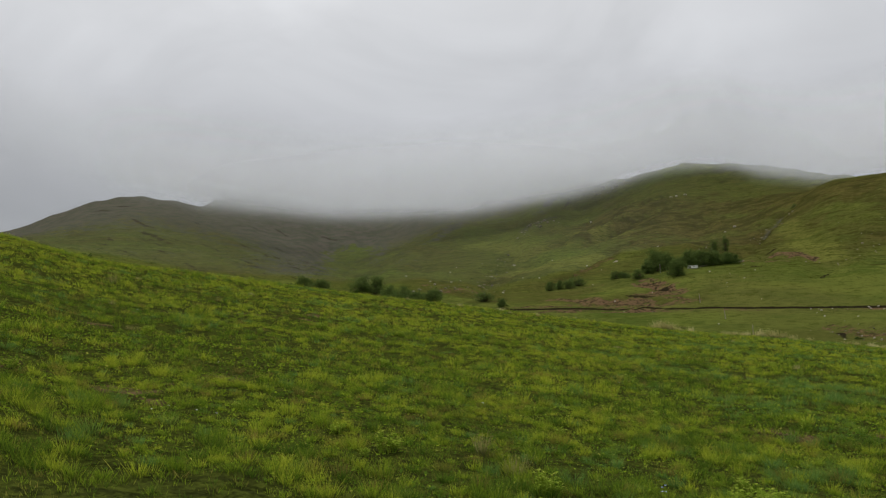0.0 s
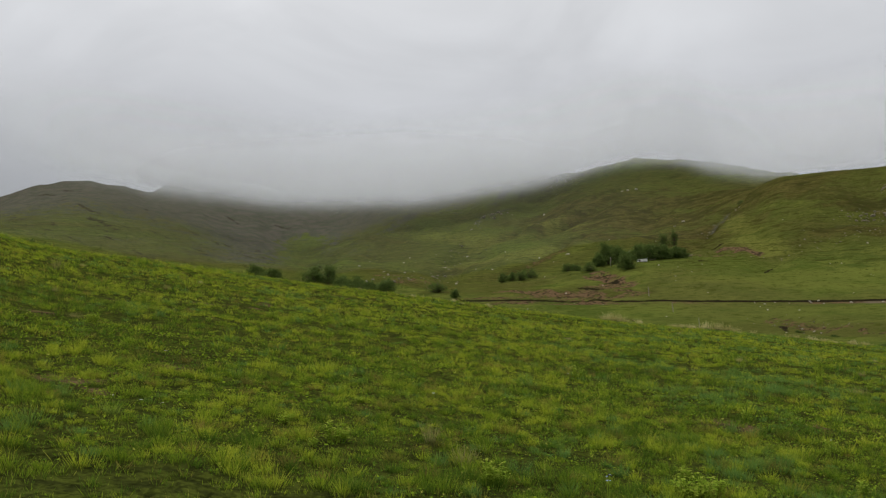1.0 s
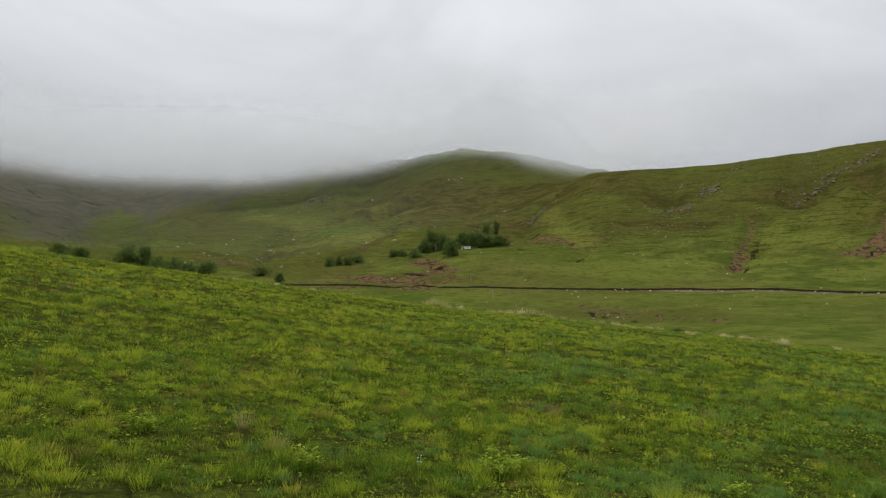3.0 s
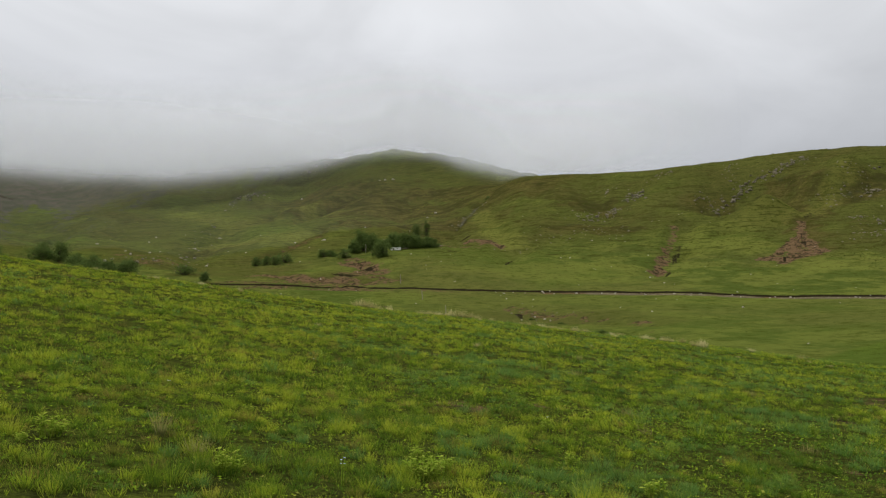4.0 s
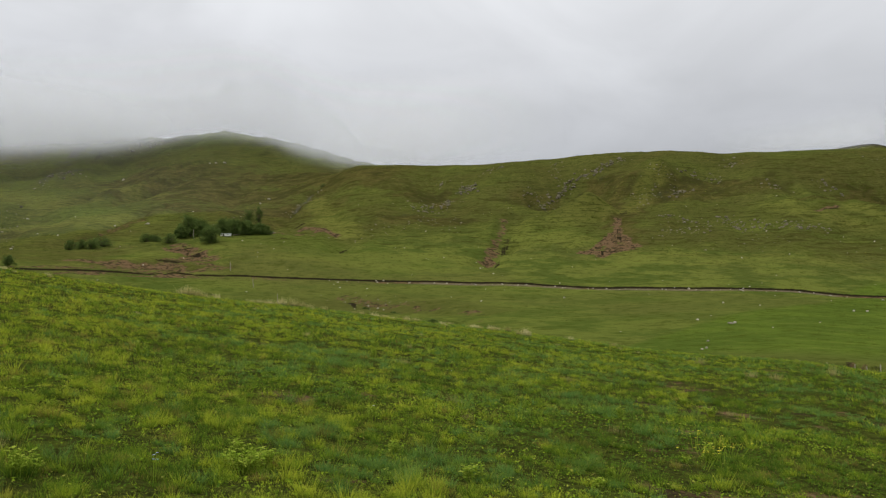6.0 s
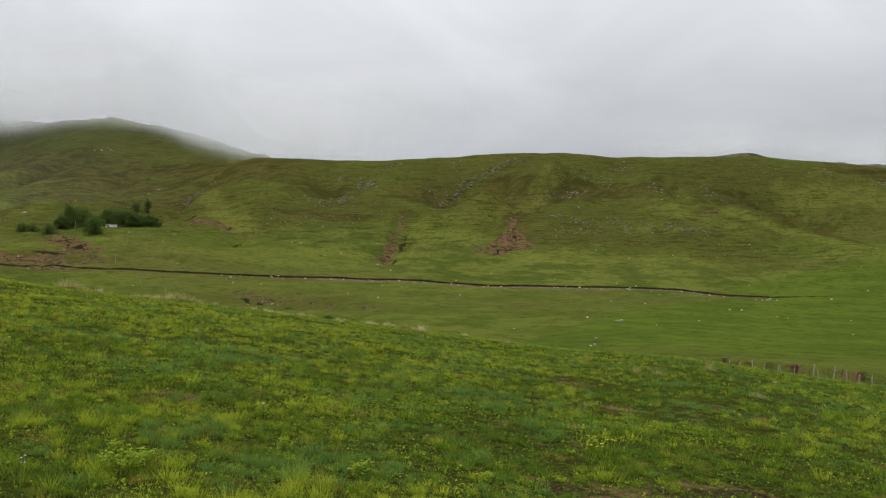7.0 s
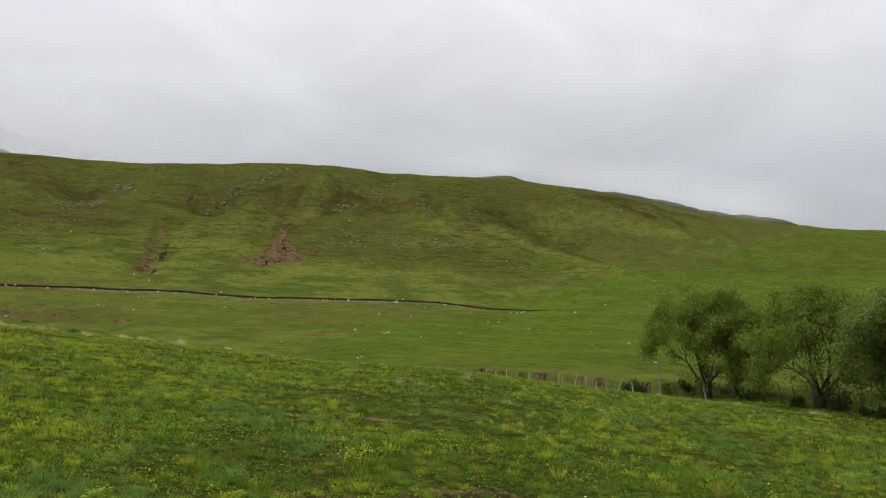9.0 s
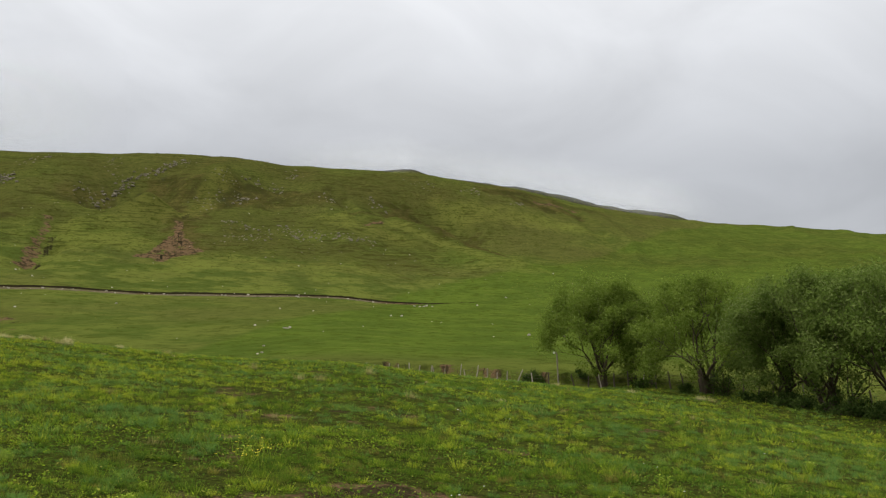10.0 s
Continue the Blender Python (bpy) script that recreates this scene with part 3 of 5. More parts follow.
DARK_STONY_MOUNTAIN = [(-21.6, 998, -20.19, 926, 6.0, 0.56), (-19.96, 835, -18.52, 817, 5.0, 0.56), (-16.29, 1084, -15.02, 1076, 6.5, 0.56), (-14.55, 975, -13.49, 973, 5.8, 0.56), (-14.42, 892, -13.12, 881, 5.4, 0.56), (-12.17, 860, -10.72, 814, 5.2, 0.56), (-14.97, 458, -14.04, 405, 2.7, 0.56), (-13.33, 410, -12.15, 403, 2.5, 0.56), (-20.83, 878, -19.29, 776, 5.3, 0.56), (-10.72, 445, -9.5, 408, 2.7, 0.56), (-8.54, 1109, -7.3, 1094, 6.7, 0.56), (-18.15, 509, -16.57, 432, 3.1, 0.56)]
DARK_VALLEY = [(26.2, 208, 27.6, 202, 1.0, 0.5), (28.0, 199, 29.4, 193, 1.1, 0.5), (29.6, 191, 30.6, 186, 0.9, 0.5), (26.9, 200, 27.4, 190, 1.2, 0.6), (28.6, 186, 29.6, 178, 0.9, 0.5), (31.8, 175, 33.6, 171, 1.2, 0.64), (35.2, 167, 36.6, 166, 0.9, 0.6), (33.6, 147, 35.2, 144.5, 0.7, 0.6), (59.0, 216, 61, 214, 0.7, 0.6), (47, 186, 50, 184, 0.6, 0.5)]
DARK_FARM = [(15.2, 322, 15.8, 312, 1.6, 0.62), (16.2, 300, 16.8, 288, 1.6, 0.62), (12.4, 272, 13.4, 266, 1.6, 0.6), (13.0, 260, 15.6, 258, 1.4, 0.6), (16.0, 206, 17.5, 203, 1.0, 0.7), (13.0, 268, 14.8, 264, 1.5, 0.8), (15.2, 300, 16.4, 295, 1.5, 0.75), (12.0, 262, 14.0, 258, 1.5, 0.75), (6.0, 258, 9.0, 257, 1.0, 0.6), (10.0, 264, 12.5, 261, 1.2, 0.65), (13.6, 283, 15.2, 277, 1.5, 0.65)]
DARK_SPUR_MIDDLE = [(45.3, 306, 45.6, 316, 1.0, 0.8), (46.4, 352, 46.7, 330, 1.0, 0.6), (44.9, 322, 45.2, 312, 0.8, 0.6), (47.3, 405, 46.8, 380, 2.2, 0.5), (45.0, 312, 46.2, 314, 1.0, 0.75)]
DARK_SPUR_EAST = [(60.0, 405, 60.7, 407, 1.0, 0.8), (64.2, 452, 65.6, 456, 2.0, 0.6)]
DARK_BANDS = DARK_MOUNTAIN + DARK_SPUR_WEST + DARK_STONY_MOUNTAIN + DARK_VALLEY + DARK_FARM + DARK_SPUR_MIDDLE + DARK_SPUR_EAST
# dark ledges of rock across the stony mountainside
crag = np.random.default_rng(17)
for _ in range(46):
    b0, r0 = crag.uniform(-24, -7), crag.uniform(520, 1150)
    DARK_BANDS.append((b0, r0, b0 + crag.uniform(0.5, 1.3), r0 - crag.uniform(5, 40), r0 * 0.0045, 0.56))
SCREE_SPUR_WEST = [(35.3, 448, 35.3, 436, 6, 0.35), (31.0, 392, 34.5, 418, 8, 0.28), (23.0, 480, 24.2, 515, 3, 0.6)]
SCREE_SPUR_MIDDLE = [(41.0, 424, 44.0, 443, 9, 0.3), (44.0, 443, 46.6, 470, 6, 0.3), (48.8, 420, 50.6, 424, 6, 0.3), (50.0, 352, 59.7, 363, 7, 0.28)]
SCREE_MOUNTAIN = [(6.6, 812, 8.2, 850, 16, 0.95), (7.2, 880, 8.6, 1000, 18, 0.7), (4.6, 590, 3.4, 400, 6, 0.35), (-1.0, 900, 1.5, 990, 28, 0.7), (10.5, 1050, 15, 980, 40, 0.5)]
SCREE_STONY_MOUNTAIN = [(-8, 1150, -5, 1120, 50, 0.8)]
SCREE = SCREE_SPUR_WEST + SCREE_SPUR_MIDDLE + SCREE_MOUNTAIN + SCREE_STONY_MOUNTAIN
# some of the spur's bands paint shade into its carved hollows
DRY_SHADED_SPUR_EAST = [(62.0, 438, 66.0, 427, 8, 0.95), (66.0, 427, 69.3, 385, 7, 0.9), (58.5, 425, 60.5, 425, 6, 0.7), (62.4, 460, 65.4, 408, 9, 0.9), (69, 540, 75, 560, 10, 0.7), (63.0, 445, 66.5, 450, 16, 0.7), (70, 560, 76, 600, 14, 0.6)]
DRY_SHADED_SPUR_MIDDLE = [(48.2, 425, 46.6, 372, 6, 0.9), (46.6, 372, 47.5, 330, 8, 0.7), (50, 430, 56, 440, 18, 0.6), (42.5, 420, 46, 408, 14, 1.0), (41.5, 428, 45.5, 444, 9, 0.8), (51.5, 446, 54.5, 452, 6, 0.8), (50, 340, 60, 330, 30, 0.45), (40, 425, 46, 430, 20, 0.5)]
DRY_SPUR_WEST = [(29, 480, 33, 440, 18, 0.7), (30.5, 380, 35, 372, 12, 0.5), (27, 640, 30, 700, 20, 1.0), (22, 640, 26, 560, 30, 0.8), (27, 520, 34, 470, 35, 0.35)]
DRY_MOUNTAIN = [(9.9, 412, 14.9, 515, 12, 0.75), (14, 640, 20, 560, 50, 0.9), (12, 760, 18, 700, 40, 0.6), (17, 480, 21, 470, 30, 0.8), (0, 350, 8, 300, 22, 0.55)]
DRY_FARM = [(20, 660, 27, 640, 22, 1.0), (20.5, 420, 24, 440, 25, 0.5), (5, 285, 16, 270, 16, 0.6)]
DRY_VALLEY = [(26.5, 195, 36, 168, 12, 0.35)]
DRY_STONY_MOUNTAIN = [(-9, 350, -2, 320, 14, 0.5)]
DRY_AND_SHADED = DRY_SHADED_SPUR_EAST + DRY_SHADED_SPUR_MIDDLE + DRY_SPUR_WEST + DRY_MOUNTAIN + DRY_FARM + DRY_VALLEY + DRY_STONY_MOUNTAIN
# bands along the carved ribs paint their lit flanks into the turf
PALE_LIT_SPUR_MIDDLE = [(49.4, 444, 46.2, 386, 6, 0.5), (46.2, 390, 42.0, 362, 9, 0.42), (40.5, 345, 43.5, 330, 12, 0.5), (46.5, 300, 58, 300, 14, 0.35)]
PALE_LIT_SPUR_EAST = [(61.6, 411, 65.9, 387, 5, 0.5), (65.9, 387, 70.6, 347, 7, 0.42), (69.5, 350, 71.5, 330, 10, 0.35), (66, 480, 74, 520, 14, 0.5), (58, 400, 61, 385, 14, 0.45)]
PALE_SPUR_WEST = [(39.6, 365, 39.0, 320, 8, 0.45), (25.2, 400, 27.0, 350, 10, 0.6), (24.2, 470, 25.6, 420, 7, 0.5), (22, 280, 34, 262, 8, 0.35), (28, 290, 36, 285, 14, 0.35)]
PALE_MOUNTAIN = [(3, 800, 8, 620, 26, 0.45), (10.5, 720, 13.5, 600, 14, 0.55), (6.5, 520, 11, 480, 22, 0.5), (18, 980, 20.5, 900, 30, 0.5)]
PALE_AND_LIT = PALE_LIT_SPUR_MIDDLE + PALE_LIT_SPUR_EAST + PALE_SPUR_WEST + PALE_MOUNTAIN
LUSH = [
    (-5.8, 620, -4.6, 380, 22, 0.6), (-3.8, 420, 0.5, 320, 16, 0.4),
    (2.5, 900, 9.0, 560, 70, 0.55), (4.0, 480, 12.0, 620, 45, 0.5), (9.0, 900, 13.0, 760, 60, 0.5), (-2.0, 620, 2.0, 460, 30, 0.45), (17.0, 880, 22.0, 780, 40, 0.5),
    (-6.5, 1040, -5.6, 560, 42, 0.7), (-21, 760, -24.6, 700, 70, 0.65), (17.8, 1000, 21, 900, 55, 0.8),
    (3, 760, 9, 640, 60, 0.45), (10, 700, 12, 560, 25, 0.5), (46.5, 410, 43.5, 385, 14, 0.55), (40.0, 350, 44.0, 340, 22, 0.5), (25.5, 420, 27.5, 380, 14, 0.55), (22, 330, 30, 270, 26, 0.4), (61.6, 417, 69.5, 354, 16, 0.6),
]


def build_ground():
    b = np.concatenate([np.arange(-38, 104, 0.22), np.arange(104, 322, 3.0)])
    R, _ = knots(b)
    rb, rd = bank_radius(b, R), ditch_radius(b, R)

    def seg(a, c, n, log=False):
        t = np.linspace(0, 1, n, endpoint=False)[None]
        return a[:, None] * (c / a)[:, None] ** t if log else a[:, None] + (c - a)[:, None] * t

    one = np.ones_like(b)
    rows = np.concatenate([seg(one * 0.8, R[:, 2], 110, True), seg(R[:, 2], rb - 4, 36), seg(rb - 4, rb + 2, 20), seg(rb + 2, rd - 10, 60, True),
                           seg(rd - 10, rd + 1.6, 30), seg(rd + 1.6, R[:, 5], 30), seg(R[:, 5], R[:, 6], 90), seg(R[:, 6], R[:, 7], 100),
                           seg(R[:, 7], R[:, 8], 24), seg(R[:, 8], R[:, 9], 56), seg(R[:, 9], R[:, 10], 14), R[:, 10:11]], 1)
    nb, nr = rows.shape
    bb = np.repeat(b[:, None], nr, 1)
    z = height(bb.ravel(), rows.ravel()).reshape(nb, nr)
    x, y = rows * np.sin(np.radians(bb)), rows * np.cos(np.radians(bb))
    z = z + strip(bb, rows, SOIL) * smooth(90, 120, rows) * (1.3 * waves(x / 5, y / 5, 98, 3) - 0.5)
    verts = np.stack([x, y, z], -1).reshape(-1, 3)
    verts = np.vstack([verts, [[0, 0, 0]]])
    i = np.arange(nb)
    j = np.arange(nr - 1)
    a = (i[:, None] * nr + j[None]).ravel()
    c = (((i + 1) % nb)[:, None] * nr + j[None]).ravel()
    faces = np.stack([a, a + 1, c + 1, c], -1)
    tip = len(verts) - 1
    me = mesh_from("ground", verts, faces[:, ::-1])
    give(me, "soil", np.append(soil_map(bb, rows, R, rb, rd), 0.1))
    give(me, "scree", np.append(scree_map(bb, rows, R), 0))
    give(me, "dry", np.append(dry_shade_map(bb, rows, R), 0.2))
    give(me, "dark_ground", np.append(dark_map(bb, rows, R, rb, rd), 0))
    give(me, "pale", np.append(strip(bb, rows, PALE_AND_LIT).ravel(), 0))
    give(me, "dirt", np.append(dirt_map(bb, rows, R, rd), 0))
    give(me, "thatch_shade", np.append(1 - smooth(50, 70, rows.ravel()), 1))
    give(me, "steep", np.append((smooth(-5, 40, rows - R[:, 5:6]) * (1 - 0.6 * smooth(64, 76, bb))).ravel(), 0))
    give(me, "lush", np.append(lush_map(bb, rows, R, rd), 0.3))
    shade_smooth(me)
    me.materials.append(TURF)
    ob = new("ground", me)
    tagged(ob, "green hill pasture with red soil slips, rising to stony mountains", "hillside", kind="structure")
    # the hub under the camera's feet
    cap = mesh_from("ground_hub", verts[np.append(i * nr, tip)], np.stack([i, (i + 1) % nb, np.full(nb, nb)], -1)[:, ::-1], 3)
    give(cap, "lush", np.full(nb + 1, 0.3))
    give(cap, "thatch_shade", np.ones(nb + 1))
    cap.materials.append(TURF)
    hub_ob = new("turf_underfoot", cap)
    hub_ob.parent = ob
    return ob


def soil_map(b, r, R, rb, rd):
    cut = smooth(-4, 4, b) * (1 - smooth(60, 68, b))
    x, y = r * np.sin(np.radians(b)), r * np.cos(np.radians(b))
    track = smooth(-5.5, -4, r - rd[:, None]) * (1 - smooth(-0.5, 0.5, r - rd[:, None])) * (0.40 + 0.35 * waves(b / 3.0, b * 0, 62, 2) + 0.32 * smooth(28, 36, b))
    bank = smooth(55, 59, b) * (1 - smooth(74, 78, b)) * smooth(-1.5, -0.2, r - rb[:, None]) * (1 - smooth(0.4, 1.0, r - rb[:, None]))
    worn = (1 - smooth(35, 60, r)) * (0.17 + 0.32 * waves(x / 0.9, y / 0.9, 63, 3) + 0.20 * waves(x / 4.5, y / 4.5, 64, 2))
    return np.maximum(np.maximum(np.maximum(cut * track, bank * (0.44 + 0.3 * waves(b * 1.1, r * 0.3, 67, 2))), worn), strip(b, r, SOIL)).ravel()


def dark_map(b, r, R, rb, rd):
    cut = smooth(2, 5, b) * (1 - smooth(60, 70, b) * 0.5) * (1 - smooth(86, 95, b))
    face = smooth(-0.8, -0.4, r - rd[:, None]) * (1 - smooth(0.2, 0.6, r - rd[:, None])) * (0.80 + 0.25 * waves(b * 1.3, b * 0, 65, 3))
    bank = smooth(55, 59, b) * (1 - smooth(74, 78, b)) * smooth(-1.4, -0.4, r - rb[:, None]) * (1 - smooth(0.2, 0.7, r - rb[:, None])) * (0.26 + 0.35 * waves(b * 1.5, r, 66, 2))
    forest = smooth(54, 57, b) * smooth(1150, 1300, r) * 0.56
    return np.maximum(np.maximum(np.maximum(cut * face, bank), forest), strip(b, r, DARK_BANDS)).ravel()


def scree_map(b, r, R):
    left = (1 - smooth(-7, 1, b + 0.004 * (r - 800) + 2 * waves(b / 2, r / 90, 71, 3))) * smooth(420, 620, r) * (0.35 + 0.4 * smooth(-16, -8, b) + 0.45 * smooth(800, 1150, r))
    high = smooth(850, 1100, r) * (1 - smooth(6, 14, b)) * 0.75
    dark = smooth(54, 58, b) * smooth(1100, 1300, r)
    glen = 1 - 0.95 * strip(b, r, LUSH)
    return (np.maximum(np.maximum(np.maximum(left, high), dark * 0.2), strip(b, r, SCREE)) * glen).ravel()


def dry_shade_map(b, r, R):
    x, y = r * np.sin(np.radians(b)), r * np.cos(np.radians(b))
    face = smooth(20, 90, r - R[:, 5:6]) * (1 - 0.5 * smooth(64, 74, b)) * 0.7
    return np.clip(face * (0.6 + 0.8 * waves(x / 45, y / 45, 72, 3)) + strip(b, r, DRY_AND_SHADED), 0, 1).ravel()


def lush_map(b, r, R, rd):
    """Rank wet grass: patches, and the mown-looking meadow below the track with its clear edge."""
    x, y = r * np.sin(np.radians(b)), r * np.cos(np.radians(b))
    upper = np.interp(b, [58, 61, 66, 74, 82, 90, 104], [225, 242, 299, 366, 600, 830, 900])
    left = np.interp(r, [80, 156, 204, 240], [45, 53.5, 60, 61])
    wob = waves(x / 18, y / 18, 75, 3)
    meadow = smooth(-0.6, 0.6, b - left + 1.2 * wob) * (1 - smooth(-6, 6, r - upper + 9 * wob)) * smooth(78, 100, r)
    valley = (1 - smooth(-30, 0, r - rd[:, None])) * 0.25
    return np.clip(np.maximum(meadow * 0.95, valley * (0.8 + 0.5 * waves(x / 25, y / 25, 73, 3))) + strip(b, r, LUSH), 0, 1).ravel()


def dirt_map(b, r, R, rd):
    """The rutted track at the foot of the cut bank."""
    x, y = r * np.sin(np.radians(b)), r * np.cos(np.radians(b))
    lane = smooth(-6.5, -5, r - rd[:, None]) * (1 - smooth(-0.8, -0.3, r - rd[:, None]))
    along = smooth(27, 34, b) * (1 - smooth(60.5, 62, b)) * (0.62 + 0.3 * waves(b / 1.7, b * 0, 76, 3))
    return (lane * along).ravel()


ground = build_ground()


# ---- hill cloud over the mountain ----
CLOUD_BASE = [(-40, 13), (-28, 12.6), (-24, 11.5), (-21, 11.0), (-19, 10.8), (-17, 10.4), (-12, 9.95), (-7, 9.5), (1, 9.6), (6, 10.1), (10, 10.6), (13, 11.15), (16, 11.75), (18, 12.0), (20, 11.95), (21.5, 11.6), (23, 10.95), (25, 10.4), (28, 10.0), (32, 10.1), (38, 10.8), (50, 11.2), (55, 10.4), (58, 10.1), (62, 10.0), (63.5, 10.2), (66, 9.6), (70, 8.75), (72, 8.5), (75, 7.75), (78, 7.0), (81, 6.5), (84, 6.2), (95, 7)]
# how thick the bank is by bearing: it lies over the mountain
CLOUD_VEIL = [(-40, 0.0), (-25, 0.2), (-21, 0.7), (-15, 1), (24, 1), (30, 0.9), (36, 0.4), (44, 0.0), (100, 0)]


def summit_line(b):
    """Elevation of the summit's line, in degrees."""
    t = np.array(SUMMIT, float)
    return np.interp(b, t[:, 0], np.degrees(np.arctan2(t[:, 2] - 1.6, t[:, 1])))


def build_cloud(radius, lift, depth, veil, over=None):
    """One sheet of the cloud bank: a slope of droplets that leans far back, thin at its foot and at its top."""
    b = np.arange(-38, 100, 0.5)
    thick = cubic(*np.array(over or CLOUD_VEIL, float).T, b) * veil
    b, thick = b[thick > 0.001], thick[thick > 0.001]
    base = cubic(*np.array(CLOUD_BASE, float).T, b) + lift
    rows = np.concatenate([np.arange(-2.4, 2, 0.15), np.arange(2, 7.2, 0.25)])
    lean = np.repeat((radius * (1 + 0.0025 * np.clip(rows + 2.4, 0, 10) ** 1.8))[None], len(b), 0)
    el = base[:, None] + rows[None]
    x, y = lean * np.sin(np.radians(b))[:, None], lean * np.cos(np.radians(b))[:, None]
    z = 1.6 + lean * np.tan(np.radians(el))
    n = len(rows)
    a = (np.arange(len(b) - 1)[:, None] * n + np.arange(n - 1)[None]).ravel()
    me = mesh_from("cloud_bank", np.stack([x, y, z], -1).reshape(-1, 3), np.stack([a, a + n, a + n + 1, a + 1], -1))
    body = 1 / (1 + np.exp(-rows / depth)) 
    give(me, "body", np.repeat(np.clip(body * smooth(-2.4, -1.6, rows), 0, 1)[None], len(b), 0))
    give(me, "veil", thick[:, None] * (1 - (smooth(summit_line(b)[:, None] + 0.3, summit_line(b)[:, None] + 3.6, el) if over else smooth(2.2, 6.9, rows)[None])))
    shade_smooth(me)
    me.materials.append(CLOUD)
    ob = new("cloud_bank", me)
    ob.visible_shadow = False
    tagged(ob, "soft grey hill cloud hanging over the mountain", "cloud", group="hill cloud", kind="stuff")
    return ob


# thin sheets one behind the other, and the thick heart of the cloud close to the summit
for radius, lift, depth, veil in ((580, 0.58, 0.28, 0.245), (630, 0.44, 0.26, 0.245), (680, 0.30, 0.25, 0.245), (730, 0.16, 0.23, 0.245), (780, 0.02, 0.21, 0.245), (830, -0.12, 0.20, 0.245)):
    build_cloud(radius, lift, depth, veil)
build_cloud(890, 0.45, 0.24, 0.92, [(-40, 0), (-20, 0), (-16.5, 0.9), (-12, 1), (8, 1), (12, 0.9), (17, 0), (100, 0)])
# shreds of it over the far ridge
FAR_SHREDS = [(-40, 0), (52, 0), (57, 0.8), (61, 0.85), (64, 0.6), (67, 0.6), (70, 0.7), (72, 0.55), (74.5, 0.55), (76, 0.7), (79, 0.7), (82, 0.4), (86, 0), (100, 0)]
for radius, lift in ((1120, 0.36), (1170, 0.26), (1220, 0.16), (1270, 0.06)):
    build_cloud(radius, lift, 0.18, 0.245, FAR_SHREDS)


def build_haze(radius, thin):
    """Haze painted on a see-through sheet below the cloud, over the mountain's valley side."""
    b = np.arange(-38, 34, 1.0)
    el = np.arange(0, 14.1, 0.5)
    x, y = radius * np.sin(np.radians(b))[:, None] + 0 * el, radius * np.cos(np.radians(b))[:, None] + 0 * el
    z = 1.6 + radius * np.tan(np.radians(el))[None] + 0 * x
    n = len(el)
    a = (np.arange(len(b) - 1)[:, None] * n + np.arange(n - 1)[None]).ravel()
    me = mesh_from("haze_sheet", np.stack([x, y, z], -1).reshape(-1, 3), np.stack([a, a + n, a + n + 1, a + 1], -1))
    give(me, "body", np.full(len(b) * n, 1.0))
    give(me, "veil", thin * (1 - smooth(8, 28, b))[:, None] * (smooth(1, 7, el) * (1 - smooth(11, 14, el)))[None])
    me.materials.append(CLOUD)
    ob = new("haze_sheet", me)
    ob.visible_shadow = False
    return tagged(ob, "thin grey sheet added for the haze before the mountain", "mist", group="hill cloud", kind="stuff")


build_haze(450, 0.05)
# ---- meadow grass on the near slope ----
rng = np.random.default_rng(7)


def scatter(n, r0, r1, b0=-36, b1=102):
    """n places spread evenly over a sector of the near slope."""
    b = rng.uniform(b0, b1, n)
    r = np.sqrt(rng.uniform(r0 * r0, r1 * r1, n))
    return b, r


def blades(name, b, r, count, tall, wide, spread, tone, segments, material, label, lean=0.5, cool=None, dead=None):
    """Tufts of grass as one mesh: each blade a tapered, bent strip of its own."""
    n = len(b)
    cb, cr = np.repeat(b, count), np.repeat(r, count)
    cx, cy = cr * np.sin(np.radians(cb)), cr * np.cos(np.radians(cb))
    m = n * count
    ang, rad = rng.uniform(0, 2 * np.pi, m), np.abs(rng.normal(0, 1, m))
    sp = np.repeat(spread, count)
    ox, oy = np.cos(ang) * rad * sp * 0.6, np.sin(ang) * rad * sp * 0.6
    px, py = cx + ox, cy + oy
    pz = height(np.degrees(np.arctan2(px, py)), np.hypot(px, py)) - 0.01
    h = np.repeat(tall, count) * rng.uniform(0.5, 1.15, m) * (1.1 - 0.35 * np.clip(rad, 0, 1.6) / 1.6)
    w = np.repeat(wide, count) * rng.uniform(0.7, 1.3, m)
    la = ang + rng.normal(0, 0.7, m)
    lx, ly = np.cos(la) * h * lean * rng.uniform(0.3, 1.3, m), np.sin(la) * h * lean * rng.uniform(0.3, 1.3, m)
    fa = rng.uniform(0, np.pi, m)
    wx, wy = np.cos(fa) * w / 2, np.sin(fa) * w / 2
    base = np.stack([px, py, pz], -1)
    side = np.stack([wx, wy, np.zeros(m)], -1)
    tip = base + np.stack([lx, ly, h], -1)
    t = np.repeat(tone, count) + rng.normal(0, 0.15, m)
    k = np.arange(m)[:, None]
    if segments == 1:
        verts = np.stack([base - side, base + side, tip], 1).reshape(-1, 3)
        me = mesh_from(name, verts, k * 3 + np.array([[0, 1, 2]]), 3)
        give(me, "tone", np.repeat(t, 3))
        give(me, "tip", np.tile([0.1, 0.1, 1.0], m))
    else:
        mid = base + np.stack([lx * 0.3, ly * 0.3, h * 0.62], -1)
        verts = np.stack([base - side, base + side, mid - side * 0.75, mid + side * 0.75, tip], 1).reshape(-1, 3)
        tri = np.array([[0, 1, 3], [0, 3, 2], [2, 3, 4]])
        me = mesh_from(name, verts, (k[:, :, None] * 5 + tri[None]).reshape(-1, 3), 3)
        give(me, "tone", np.repeat(t, 5))
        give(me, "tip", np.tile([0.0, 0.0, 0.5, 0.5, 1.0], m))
    corners = 3 if segments == 1 else 5
